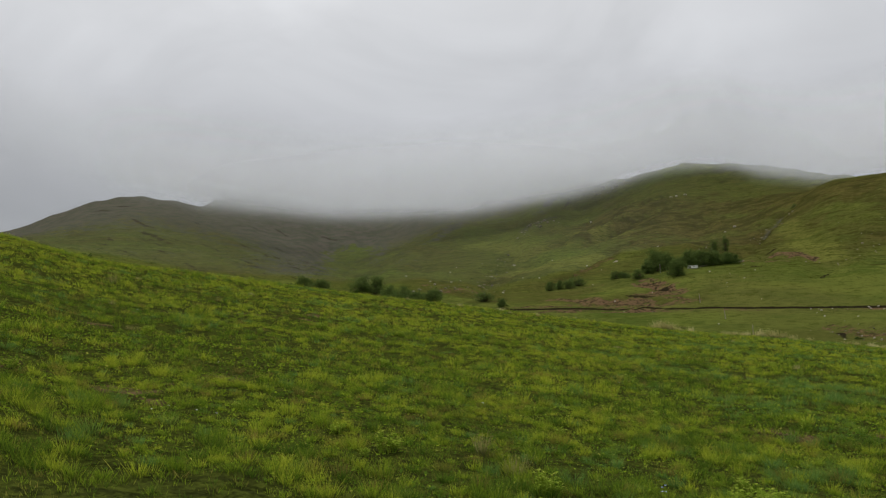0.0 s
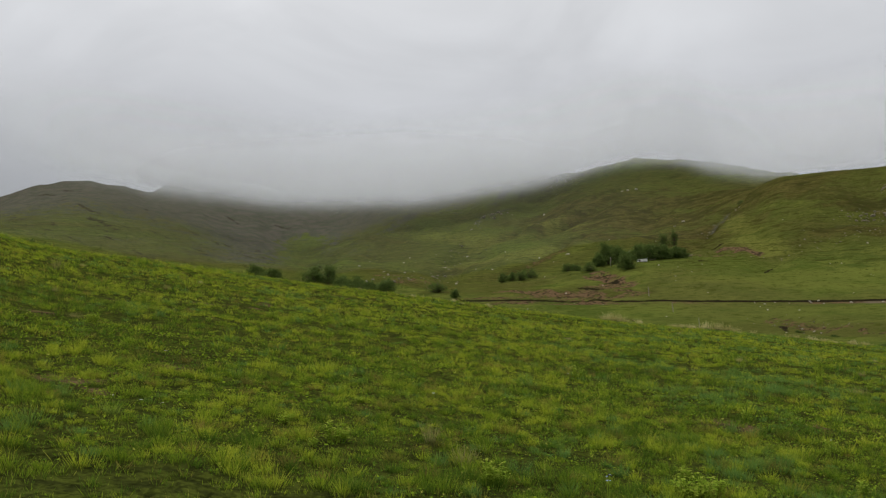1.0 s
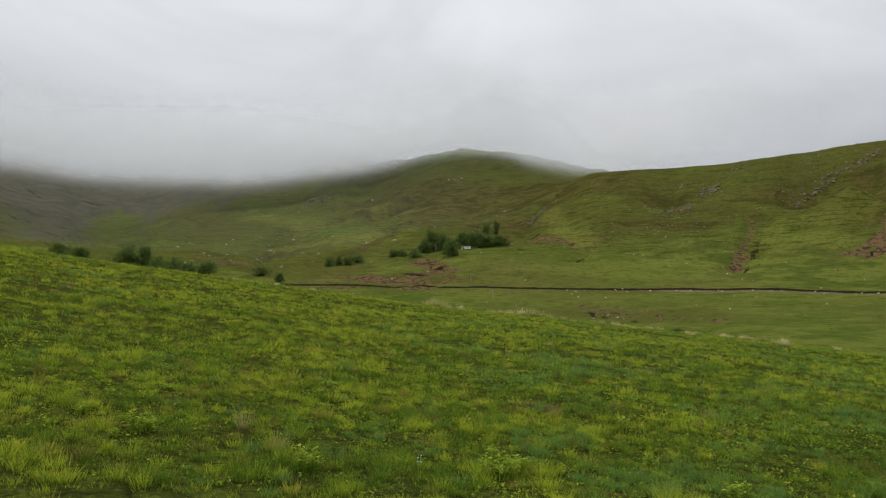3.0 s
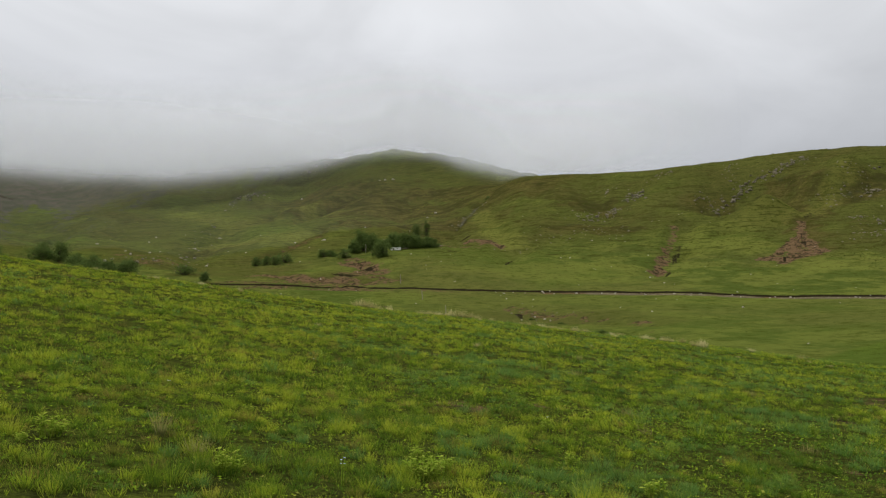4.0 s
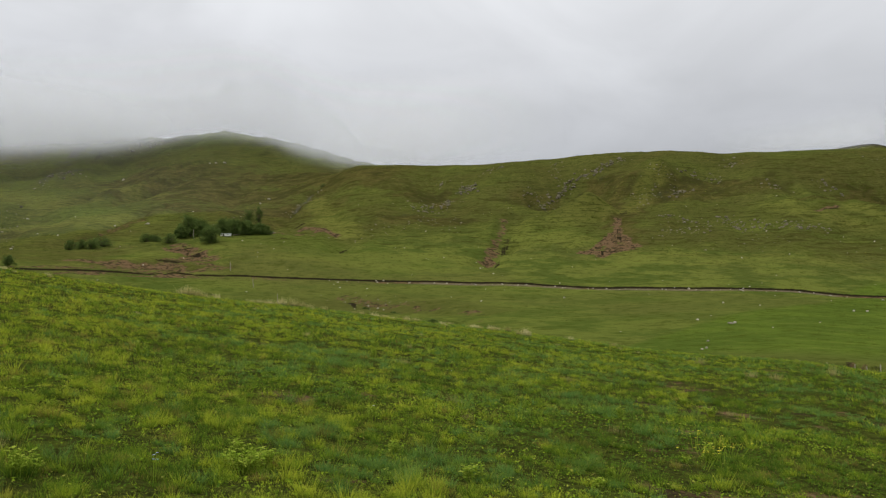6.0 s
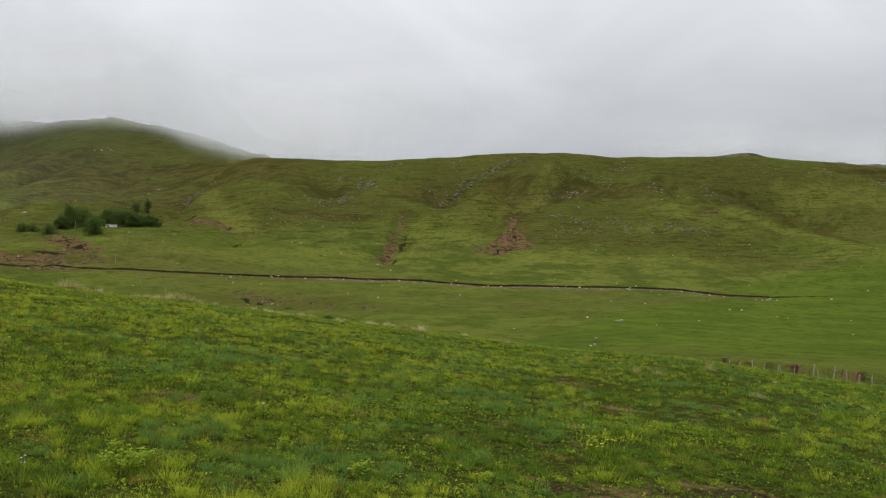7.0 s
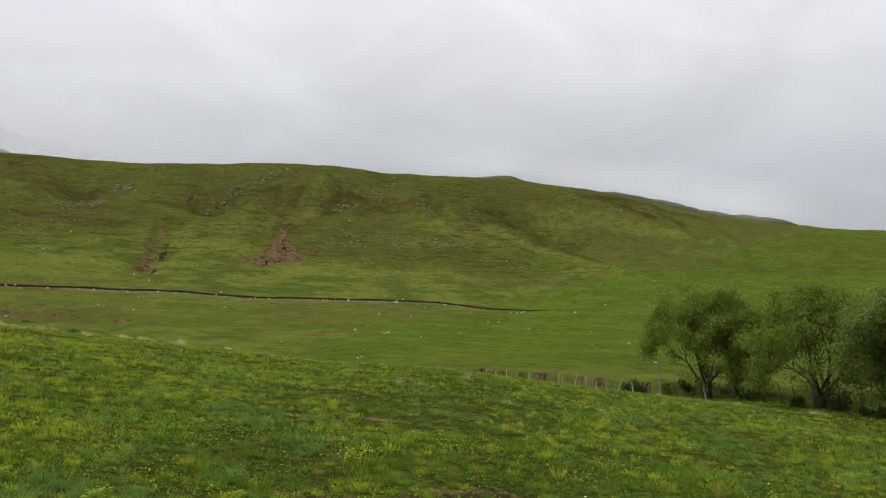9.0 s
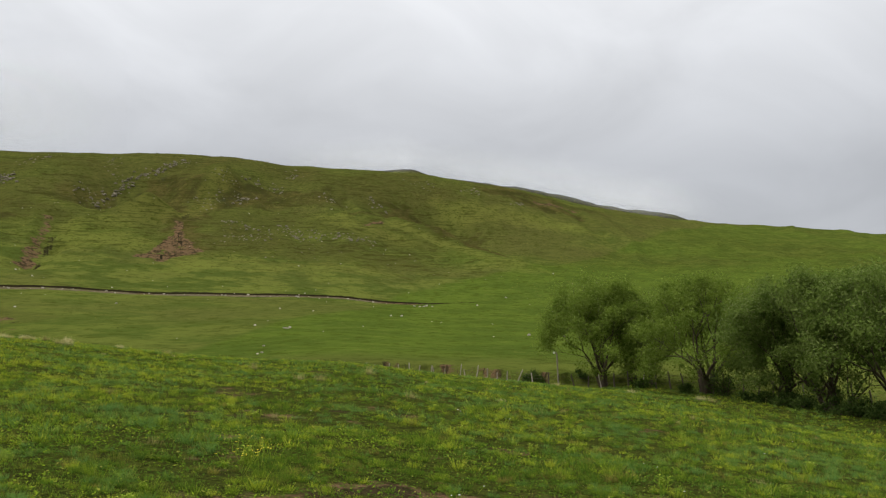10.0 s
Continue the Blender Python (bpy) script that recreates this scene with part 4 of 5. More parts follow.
    for key, v in (("cool", cool), ("dead", dead)):
        if v is not None:
            give(me, key, np.repeat(np.clip(np.repeat(v, count) + rng.normal(0, 0.12, m) * (np.repeat(v, count) > 0), 0, 1), corners))
    me.materials.append(material)
    return tagged(new(name, me), label, "grass", kind="stuff")


def sward(b, r, seed):
    """Tone of the sward at a place: small clumps, and drifts of yellow and of darker green."""
    x, y = r * np.sin(np.radians(b)), r * np.cos(np.radians(b))
    wide = 1 + smooth(12, 40, r)
    drift = 0.32 * waves(x / 0.34 / wide, y / 0.34 / wide, seed, 2) + 0.28 * waves(x / 1.3, y / 1.3, seed + 3, 2) + 0.26 * waves(x / 4.2, y / 4.2, seed + 9, 2) + 0.10 * waves(x / 11, y / 11, seed + 5, 2)
    drift = drift - 0.26 * smooth(20, 70, b) + 0.12 * smooth(13, 26, r) 
    return np.clip(0.43 + drift + rng.normal(0, 0.14, len(b)), 0.02, 0.98)


def coolness(b, r):
    """Where the blue-green fescue stands thick."""
    x, y = r * np.sin(np.radians(b)), r * np.cos(np.radians(b))
    return smooth(-0.05, 0.35, 0.6 * waves(x / 2.6, y / 2.6, 121, 2) + 0.5 * waves(x / 0.9, y / 0.9, 122, 2) - 0.27 + 0.35 * smooth(6, 26, b) - 0.04 * smooth(66, 84, b))


def bareness(x, y):
    """Where the turf is worn to the soil."""
    return 0.32 * waves(x / 0.9, y / 0.9, 63, 3) + 0.20 * waves(x / 4.5, y / 4.5, 64, 2)


def build_meadow():
    # the low sward between the tufts
    for name, n, r0, r1, count, h, w, s in (("grass_underfoot", 2400, 3.2, 6.0, 14, 0.060, 0.0070, 0.070), ("low_sward", 7500, 6.0, 11, 18, 0.045, 0.0062, 0.060), ("low_sward", 14000, 11, 22, 14, 0.055, 0.0105, 0.085),
                                            ("low_sward", 14000, 22, 40, 10, 0.075, 0.020, 0.13), ("low_sward", 13000, 40, 70, 7, 0.10, 0.034, 0.19)):
        b, r = scatter(n, r0, r1)
        x, y = r * np.sin(np.radians(b)), r * np.cos(np.radians(b))
        keep = (bareness(x, y) < 0.12) | (rng.uniform(0, 1, n) < 0.22)
        b, r = b[keep], r[keep]
        n = len(b)
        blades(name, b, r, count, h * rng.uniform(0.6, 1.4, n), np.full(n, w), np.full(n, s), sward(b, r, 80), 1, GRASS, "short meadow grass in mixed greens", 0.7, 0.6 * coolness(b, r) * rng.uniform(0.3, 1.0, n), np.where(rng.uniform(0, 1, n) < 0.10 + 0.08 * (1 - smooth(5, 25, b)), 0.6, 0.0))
    # tufts that stand close together all over the slope: yellow green, blue green, and a few withered ones
    for name, n, r0, r1, count, h, w, s in (("grass_tufts", 2700, 5.8, 11, 105, 0.105, 0.0052, 0.080), ("grass_tufts", 7400, 11, 22, 42, 0.115, 0.0095, 0.098),
                                            ("grass_tufts", 12500, 22, 40, 20, 0.130, 0.019, 0.125), ("grass_tufts", 17000, 40, 68, 11, 0.150, 0.033, 0.165)):
        b, r = scatter(n, r0, r1)
        x, y = r * np.sin(np.radians(b)), r * np.cos(np.radians(b))
        keep = (bareness(x, y) < 0.10) | (rng.uniform(0, 1, n) < 0.25)
        b, r, x, y = b[keep], r[keep], x[keep], y[keep]
        n = len(b)
        fescue = rng.uniform(0, 1, n) < 0.08 + 0.80 * coolness(b, r)
        tone = np.clip(sward(b, r, 80) + np.where(fescue, -0.05, 0.05) + 0.25 * rng.normal(0, 1, n), 0.03, 0.98)
        size = np.clip(0.80 + 0.42 * waves(x / 1.1, y / 1.1, 84, 2) + 0.28 * rng.normal(0, 1, n) + 0.6 * (rng.uniform(0, 1, n) < 0.12), 0.38, 2.2)
        dead = np.where((rng.uniform(0, 1, n) < 0.10 + 0.06 * (1 - smooth(5, 25, b))) & ~fescue, rng.uniform(0.3, 0.75, n), 0.0)
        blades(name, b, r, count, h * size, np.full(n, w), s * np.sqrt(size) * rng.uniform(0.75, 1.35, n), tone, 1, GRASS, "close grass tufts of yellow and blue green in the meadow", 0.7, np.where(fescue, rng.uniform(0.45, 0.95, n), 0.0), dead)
    ground_leaves(100000, 5.8, 14)


def ground_leaves(n, r0, r1):
    """Clover and plantain leaves low in the sward."""
    b, r = scatter(n, r0, r1)
    x, y = r * np.sin(np.radians(b)), r * np.cos(np.radians(b))
    keep = waves(x / 0.7, y / 0.7, 101, 2) + 0.6 * rng.normal(0, 1, n) > -0.1
    b, r, x, y = b[keep], r[keep], x[keep], y[keep]
    n = len(b)
    c = np.stack([x, y, height(b, r) + rng.uniform(0.01, 0.055, n)], -1)
    a = rng.uniform(0, 2 * np.pi, n)
    s = rng.uniform(0.007, 0.017, n)[:, None] * (0.7 + r / 16)[:, None]
    d = np.stack([np.cos(a), np.sin(a), rng.normal(0.15, 0.35, n)], -1)
    e = np.stack([-np.sin(a), np.cos(a), rng.normal(0, 0.35, n)], -1)
    verts = np.stack([c - d * s, c + e * s * 0.6, c + d * s, c - e * s * 0.6], 1).reshape(-1, 3)
    me = mesh_from("ground_leaves", verts, np.arange(n * 4).reshape(-1, 4))
    give(me, "tone", np.repeat(np.clip(sward(b, r, 80) + rng.normal(-0.12, 0.14, n), 0, 0.58), 4))
    give(me, "tip", np.full(n * 4, 0.5))
    me.materials.append(GRASS)
    return tagged(new("ground_leaves", me), "small clover leaves low in the meadow sward", "plant", kind="stuff")


def hill_tussocks():
    """Rank tussocks over the valley floor and the hill faces."""
    for name, n, b0, b1, r0, r1, count, h, w, s in (("valley_tussocks", 15000, 2, 100, 88, 290, 5, 0.16, 0.11, 0.20), ("spur_tussocks", 30000, 19, 100, 285, 620, 5, 0.42, 0.26, 0.42),
                                                    ("mountain_tussocks", 16000, -32, 24, 290, 1000, 5, 0.75, 0.50, 0.8)):
        b, r = scatter(n, r0, r1, b0, b1)
        x, y = r * np.sin(np.radians(b)), r * np.cos(np.radians(b))
        keep = waves(x / 22, y / 22, 96, 3) + 0.5 * rng.normal(0, 1, n) > -0.2
        b, r, x, y = b[keep], r[keep], x[keep], y[keep]
        tone = np.clip(0.38 + 0.45 * waves(x / 16, y / 16, 97, 3) + rng.normal(0, 0.22, len(b)), 0.02, 0.92)
        size = rng.uniform(0.5, 1.3, len(b)) * (r / r1) ** 0.5
        blades(name, b, r, count, h * size, w * size, s * size, tone, 1, TUSSOCK, "rank grass tussocks scattered over the hill pasture", 0.5)


build_meadow()
hill_tussocks()
# ---- trees, bushes and weeds ----
def tubes(name, segments, sides=6):
    """Tapered limbs as one mesh: segments of start, end and the two radii."""
    verts, faces = [], []
    ring = [(math.cos(2 * math.pi * k / sides), math.sin(2 * math.pi * k / sides)) for k in range(sides)]
    for p, q, r0, r1 in segments:
        axis = (q - p).normalized()
        u = axis.orthogonal().normalized()
        v = axis.cross(u)
        n = len(verts)
        for c, rad in ((p, r0), (q, r1)):
            verts.extend(tuple(c + (u * a + v * b) * rad) for a, b in ring)
        faces.extend((n + k, n + (k + 1) % sides, n + sides + (k + 1) % sides, n + sides + k) for k in range(sides))
    me = mesh_from(name, np.array(verts), np.array(faces))
    shade_smooth(me)
    return me


def leaves(name, centres, radii, count, size, gen, long=2.0, sag=0.15):
    """Leaves as one mesh: each a small folded blade, gathered in sprays round the twig ends."""
    k = gen.integers(0, len(centres), count)
    c = np.array(centres)[k] + gen.normal(0, 1, (count, 3)) * np.array(radii)[k][:, None] * np.array([1, 1, 0.75])
    face = (c - np.array(centres)[k]) / np.array(radii)[k][:, None] + 0.55 * gen.normal(0, 1, (count, 3)) + np.array([0, 0, 0.3])
    a = np.cross(face, gen.normal(0, 1, (count, 3)))
    a[:, 2] -= sag
    a /= np.linalg.norm(a, axis=1)[:, None]
    s = np.cross(a, face)
    s /= np.linalg.norm(s, axis=1)[:, None]
    ln = size * gen.uniform(0.6, 1.4, count)[:, None]
    verts = np.stack([c - a * ln * 0.5, c + s * ln / long * 0.5, c + a * ln * 0.5, c - s * ln / long * 0.5], 1).reshape(-1, 3)
    return mesh_from(name, verts, np.arange(count * 4).reshape(-1, 4))


def part(name, me, material, parent, label=""):
    """Links a mesh as one part of a thing."""
    me.materials.append(material)
    ob = new(name, me)
    ob.parent = parent
    if label:
        tagged(ob, label)
    return ob


def limbs(start, way, lengths, radius, gen, out, ends, spread, rise):
    """Grows a limb in a few bent pieces and lets it fork, down the list of lengths."""
    p, d, r = Vector(start), Vector(way).normalized(), radius
    steps = 3
    length = lengths[0] * gen.uniform(0.8, 1.2)
    for _ in range(steps):
        d = (d + Vector(gen.normal(0, 0.14, 3)) + Vector((0, 0, rise))).normalized()
        q = p + d * (length / steps)
        r1 = r * 0.86
        out.append((p, q, r, r1))
        p, r = q, r1
        if len(lengths) <= 3:
            ends.append(tuple(q))
    if len(lengths) == 1:
        return
    turn = gen.uniform(0, 2 * math.pi)
    forks = 3 if len(lengths) > 2 else 4
    for k in range(forks):
        u = d.orthogonal().normalized()
        v = d.cross(u)
        a = turn + 2 * math.pi * (k + gen.uniform(-0.25, 0.25)) / forks
        limbs(p, d + (u * math.cos(a) + v * math.sin(a)) * spread * gen.uniform(0.6, 1.3), lengths[1:], r * 0.62, gen, out, ends, spread, rise)


def willow(bearing, r, stems, tall, count, seed, label, leaf=0.19, spray=0.36, spread=0.75, low=0.1, material=None):
    """A field willow: stems out of one stool, spreading limbs, a loose crown of small leaves. stems: foot x, y, way x, y, radius, share of the length."""
    gen = np.random.default_rng(seed)
    root = new("willow_tree")
    root.location = spot(bearing, r, -0.1)
    segs, ends = [], []
    for ox, oy, wx, wy, rad, share in stems:
        limbs((ox, oy, 0), (wx, wy, 1.0), [tall * k * share for k in (0.12, 0.24, 0.20, 0.15, 0.11)], rad, gen, segs, ends, spread, 0.10)
    e = np.array(ends)
    k = tall / (e[:, 2].max() + spray * 0.6)
    segs = [(Vector((p.x, p.y, p.z * k)), Vector((q.x, q.y, q.z * k)), a, c) for p, q, a, c in segs]
    e[:, 2] *= k
    part("trunk", tubes("trunk", segs, 6), BARK, root)
    keep = e[e[:, 2] > tall * low]
    # sprays gather in clumps and leave gaps between them
    gap = waves(keep[:, 0] / 1.1 + seed, keep[:, 1] / 1.1 + keep[:, 2] / 1.9, seed, 2) + waves(keep[:, 2] / 1.0 - seed, keep[:, 0] / 1.6 + keep[:, 1] / 1.6, seed + 5, 2)
    keep = keep[gap + 0.25 * gen.normal(0, 1, len(keep)) > -0.22]
    a = gen.uniform(0, 2 * np.pi, 30)
    w = gen.uniform(0.6, 2.8, 30)
    keep = np.vstack([keep, np.stack([np.cos(a) * w, np.sin(a) * w, gen.uniform(0.10, 0.42, 30) * tall], -1)])
    # most leaves in some hundreds of dense sprays, the rest along all the twigs
    dense = keep[gen.choice(len(keep), min(len(keep), int(22 * tall)), replace=False)]
    cen = np.vstack([dense, dense, dense, keep[gen.choice(len(keep), len(dense), replace=True)]])
    rad = np.concatenate([np.tile(spray * gen.uniform(0.7, 1.5, len(dense)), 3), np.full(len(dense), spray * 1.1)])
    part("crown", leaves("crown", cen, rad, count, leaf, gen, 2.2, 0.3), material or WILLOW, root)
    return tagged(root, label, "tree")


def bush(name, bearing, r, wide, tall, count, seed, label, category, leaf=0.35, material=None, stem=0.0, narrow=1.0):
    """A bush or a far tree: a short branching stem under an uneven crown of sprays with gaps."""
    gen = np.random.default_rng(seed)
    root = new(name)
    root.location = spot(bearing, r, -0.1)
    segs = []
    low = tall * stem
    lobes = [(gen.uniform(0, 2 * math.pi), gen.uniform(0.1, 0.95), gen.uniform(0.55, 1.0)) for _ in range(3 + int(wide / 2.2))]
    lobes[0] = (lobes[0][0], 0.15, 1.0)
    n = max(18, int(34 * wide / max(1.5, 0.5 * tall)))
    cen = []
    for k in range(n):
        turn, off, top = lobes[int(gen.integers(0, len(lobes)))]
        h = gen.uniform(0.08, 0.95)
        bulge = math.sin(math.pi * min(1, 0.28 + 0.72 * h)) ** 0.7 * 0.24
        q = Vector((wide * (0.38 * off * math.cos(turn) + bulge * gen.normal(0, 1.0)), wide * (0.38 * off * math.sin(turn) + bulge * gen.normal(0, 1.0)), low + (tall - low) * h * top))
        cen.append(tuple(q))
        joint = Vector((q.x * 0.2, q.y * 0.2, low * 0.6 + (q.z - low) * 0.3))
        segs.append((Vector((gen.normal(0, 0.02) * wide, gen.normal(0, 0.02) * wide, 0)), joint, tall * 0.022, tall * 0.015))
        segs.append((joint, q, tall * 0.014, tall * 0.005))
    part("stem", tubes("stems", segs, 5), BARK, root)
    rad = np.full(n, 0.145 * min(wide, tall)) * gen.uniform(0.5, 1.4, n) * narrow
    part("crown", leaves("crown", cen, rad, count, leaf, gen, 1.7), material or BROADLEAF, root)
    return tagged(root, label, category)


WILLOW_LABEL = "many-stemmed green willow tree on the stream bank beside the wire fence"
willow(76.9, 69.5, [(-0.5, 0, -0.45, -0.1, 0.30, 1.05), (0.45, 0.1, 0.25, 0.2, 0.27, 1.0), (0.0, 0.4, 0.0, 0.5, 0.2, 0.95)], 9.6, 44000, 11, WILLOW_LABEL)
willow(78.7, 70.5, [(0, 0, 0.15, 0.3, 0.24, 1.0), (0.3, -0.2, 0.35, -0.3, 0.18, 0.9)], 8.6, 25000, 12, "leaning willow tree with pollarded stumps on the stream bank")
willow(80.0, 69.0, [(0, 0, 0.3, -0.1, 0.26, 0.7), (-0.2, 0.1, -0.4, 0.2, 0.18, 0.7)], 5.6, 10000, 13, "low pollarded willow with pale young shoots", spray=0.35)
willow(83.8, 64.8, [(-0.25, 0, -0.35, 0.1, 0.36, 1.05), (0.3, 0, 0.55, 0.0, 0.34, 1.05), (0.05, 0.3, 0.05, 0.5, 0.26, 1.0)], 9.7, 46000, 14, "stout willow tree with one long bare limb beside the wire fence")
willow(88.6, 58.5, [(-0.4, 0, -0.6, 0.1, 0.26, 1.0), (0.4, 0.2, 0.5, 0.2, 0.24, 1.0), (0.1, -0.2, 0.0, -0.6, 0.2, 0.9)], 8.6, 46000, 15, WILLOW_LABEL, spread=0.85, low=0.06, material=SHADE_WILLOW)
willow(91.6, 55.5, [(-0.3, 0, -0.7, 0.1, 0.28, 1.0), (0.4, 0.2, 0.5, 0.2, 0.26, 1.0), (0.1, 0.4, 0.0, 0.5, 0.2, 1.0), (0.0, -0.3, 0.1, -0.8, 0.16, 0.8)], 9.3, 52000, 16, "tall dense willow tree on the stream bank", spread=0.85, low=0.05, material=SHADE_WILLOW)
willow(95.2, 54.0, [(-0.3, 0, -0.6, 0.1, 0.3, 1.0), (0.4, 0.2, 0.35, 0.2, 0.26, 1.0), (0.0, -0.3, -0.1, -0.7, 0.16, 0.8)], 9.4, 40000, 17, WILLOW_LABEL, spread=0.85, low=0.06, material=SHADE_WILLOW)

UNDER = "leafy undergrowth coloured with the shade at the foot of the willows"
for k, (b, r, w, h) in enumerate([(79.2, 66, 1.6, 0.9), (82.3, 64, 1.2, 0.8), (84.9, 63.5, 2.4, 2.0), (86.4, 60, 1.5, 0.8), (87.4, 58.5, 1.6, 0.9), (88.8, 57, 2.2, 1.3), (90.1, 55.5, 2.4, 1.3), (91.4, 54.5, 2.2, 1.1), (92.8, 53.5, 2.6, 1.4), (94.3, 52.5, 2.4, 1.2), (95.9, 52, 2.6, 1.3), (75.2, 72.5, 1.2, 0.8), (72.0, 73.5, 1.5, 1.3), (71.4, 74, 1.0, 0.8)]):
    tagged(bush("undergrowth_bush", b, r, w, h, 1500, 100 + k, UNDER, "bush", 0.14, SHADED_UNDERGROWTH), group="bushes under the willows")

# far trees and bushes: bearing, distance, width, height
FAR_TREE = "dark green tree at the mouth of the mountain glen"
FAR_BUSH = "dark green bush on the valley floor below the mountain"
for k, (b, r, w, h) in enumerate([(-9.9, 339, 7.4, 6.2), (-8.8, 332, 7.7, 5.8), (-5.3, 330, 2.4, 3.1), (-5.7, 318, 6.5, 6.9), (-4.7, 317, 7.4, 7.4), (-3.7, 302, 5.3, 5.5), (-2.8, 293, 7.7, 5.7), (-1.6, 287, 5.8, 4.8), (-0.6, 282, 7.0, 5.3)]):
    bush("glen_tree", b, r, w, h, 4200, 130 + k, FAR_TREE, "tree", 0.42, stem=0.05)
for k, (b, r, w, h) in enumerate([(-0.3, 306, 8.5, 4.0), (3.3, 282, 6.6, 4.3), (4.6, 258, 2.6, 2.8), (8.1, 327, 4.8, 3.6), (8.8, 330, 3.8, 3.8), (9.4, 327, 4.8, 4.3), (10.2, 337, 7.3, 4.7), (12.9, 340, 4.9, 3.7), (13.5, 341, 4.5, 3.0), (14.4, 331, 5.8, 4.1)]):
    bush("valley_bush", b, r, w, h, 1700, 160 + k, FAR_BUSH, "bush", 0.36)
for k, (b, r, w, h) in enumerate([(-5.7, 449, 5, 3.0), (-5.3, 640, 5, 5), (25.0, 536, 4, 4), (28.0, 188, 1.6, 0.5), (30.2, 177, 1.8, 0.5)]):
    bush("valley_bush", b, r, w, h, 900, 175 + k, "small dark bush alone on the hill pasture", "bush", 0.28)
for k, (b, r, w, h) in enumerate([(15.8, 349, 6.6, 9.6), (16.5, 346, 6.0, 7.3), (15.1, 345, 4.5, 5.3)]):
    bush("farmstead_tree", b, r, w, h, 6000, 180 + k, "green broadleaf tree beside the white hut", "tree", 0.48, stem=0.10)
bush("round_bush", 17.1, 315, 6.6, 6.9, 5600, 190, "rounded bright green bush beside the white hut", "bush", 0.42)
for k, (b, r, w, h) in enumerate([(17.9, 345, 6.5, 6.3), (18.8, 340, 6.4, 6.7), (19.6, 342, 6.0, 5.2), (20.6, 347, 6.1, 4.5)]):
    bush("hedge_tree", b, r, w, h, 6000, 195 + k, "dark green tree in a row behind the white hut", "tree", 0.48)
for k, (b, r, w, h) in enumerate([(20.4, 423, 2.8, 9.2), (19.6, 397, 5.8, 7.2)]):
    bush("poplar_tree", b, r, w, h, 2200, 205 + k, "slender dark poplar behind the row of trees", "tree", 0.38, stem=0.02, narrow=1.25)


# ---- weeds in the meadow ----
def weed_meshes(seed, tall, wide, n):
    """Stalks and leaves of a leafy weed."""
    gen = np.random.default_rng(seed)
    segs, verts = [], []
    for k in range(n):
        a, s = gen.uniform(0, 2 * math.pi), gen.uniform(0.1, 0.5)
        p = Vector((math.cos(a) * wide * 0.2, math.sin(a) * wide * 0.2, 0))
        q = Vector((math.cos(a) * wide * s, math.sin(a) * wide * s, tall * gen.uniform(0.6, 1.0)))
        segs.append((p, q, 0.004, 0.002))
        for j in range(7):
            c = p.lerp(q, 0.3 + 0.1 * j + gen.uniform(0, 0.08))
            w = gen.uniform(0, 2 * math.pi)
            d = Vector((math.cos(w), math.sin(w), gen.uniform(0.1, 0.7))).normalized()
            e = d.cross(Vector((0, 0, 1))).normalized()
            ln = gen.uniform(0.035, 0.075)
            verts += [tuple(c), tuple(c + d * ln * 0.5 + e * ln * 0.24), tuple(c + d * ln + Vector((0, 0, -0.2 * ln))), tuple(c + d * ln * 0.5 - e * ln * 0.24)]
    return tubes("stalks", segs, 4), mesh_from("foliage", np.array(verts), np.arange(len(verts)).reshape(-1, 4))


def weed(bearing, r, seed, tall, wide, n, label):
    root = new("leafy_weed")
    root.location = spot(bearing, r, -0.01)
    st, lf = weed_meshes(seed, tall, wide, n)
    tagged(part("stalk", st, WEED, root), kind="stuff")
    part("foliage", lf, WEED, root)
    return tagged(root, label, "plant", group="leafy weeds in the meadow")


WEED_LABEL = "yellow-green leafy weed standing in the meadow grass"
protos = [weed(20.1, 6.9, 301, 0.20, 0.34, 30, "broad bright green leafy weed among worn turf"), weed(51.8, 10.3, 302, 0.26, 0.22, 14, WEED_LABEL),
          weed(21.3, 7.1, 303, 0.18, 0.26, 18, WEED_LABEL), weed(35.7, 7.3, 304, 0.16, 0.26, 16, WEED_LABEL)]
pick = np.random.default_rng(21)
for _ in range(330):
    b, r = pick.uniform(-32, 98), 6.3 + 34 * pick.uniform() ** 1.1
    if waves(np.array([b / 7]), np.array([r / 3.0]), 93, 2)[0] < -0.15:
        continue
    w = copy_thing(protos[1 + int(pick.integers(0, 3))], pose(*spot(b, r, -0.01), 0, 0, pick.uniform(0, 360)))
    w.scale = Vector((1, 1, 1)) * pick.uniform(0.4, 0.85) * (1 if r < 14 else 1.25)
    tagged(w, WEED_LABEL)


# ---- flowers ----
def petals_material(name, colour):
    return speckled(name, colour, tuple(min(1, c * 1.15) for c in colour), tuple(c * 0.8 for c in colour), 40.0, 0.8, 0.1)


YELLOW, BLUE, WHITE = petals_material("yellow_petals", (0.75, 0.62, 0.05)), petals_material("blue_petals", (0.42, 0.52, 0.75)), petals_material("white_petals", (0.80, 0.80, 0.76))


def flower(name, bearing, r, heads, tall, wide, size, petal, label, seed):
    """A flowering herb: thin stalks, each with a small open head of petals."""
    gen = np.random.default_rng(seed)
    root = new(name)
    root.location = spot(bearing, r, -0.01)
    tops = []
    for _ in range(heads):
        q = Vector((gen.normal(0, wide), gen.normal(0, wide), tall * gen.uniform(0.6, 1.0)))
        part("stalk", tubes("stalk", [(Vector((q.x * 0.4, q.y * 0.4, 0)), q, 0.003, 0.002)], 4), WEED, root)
        tops.append(q)
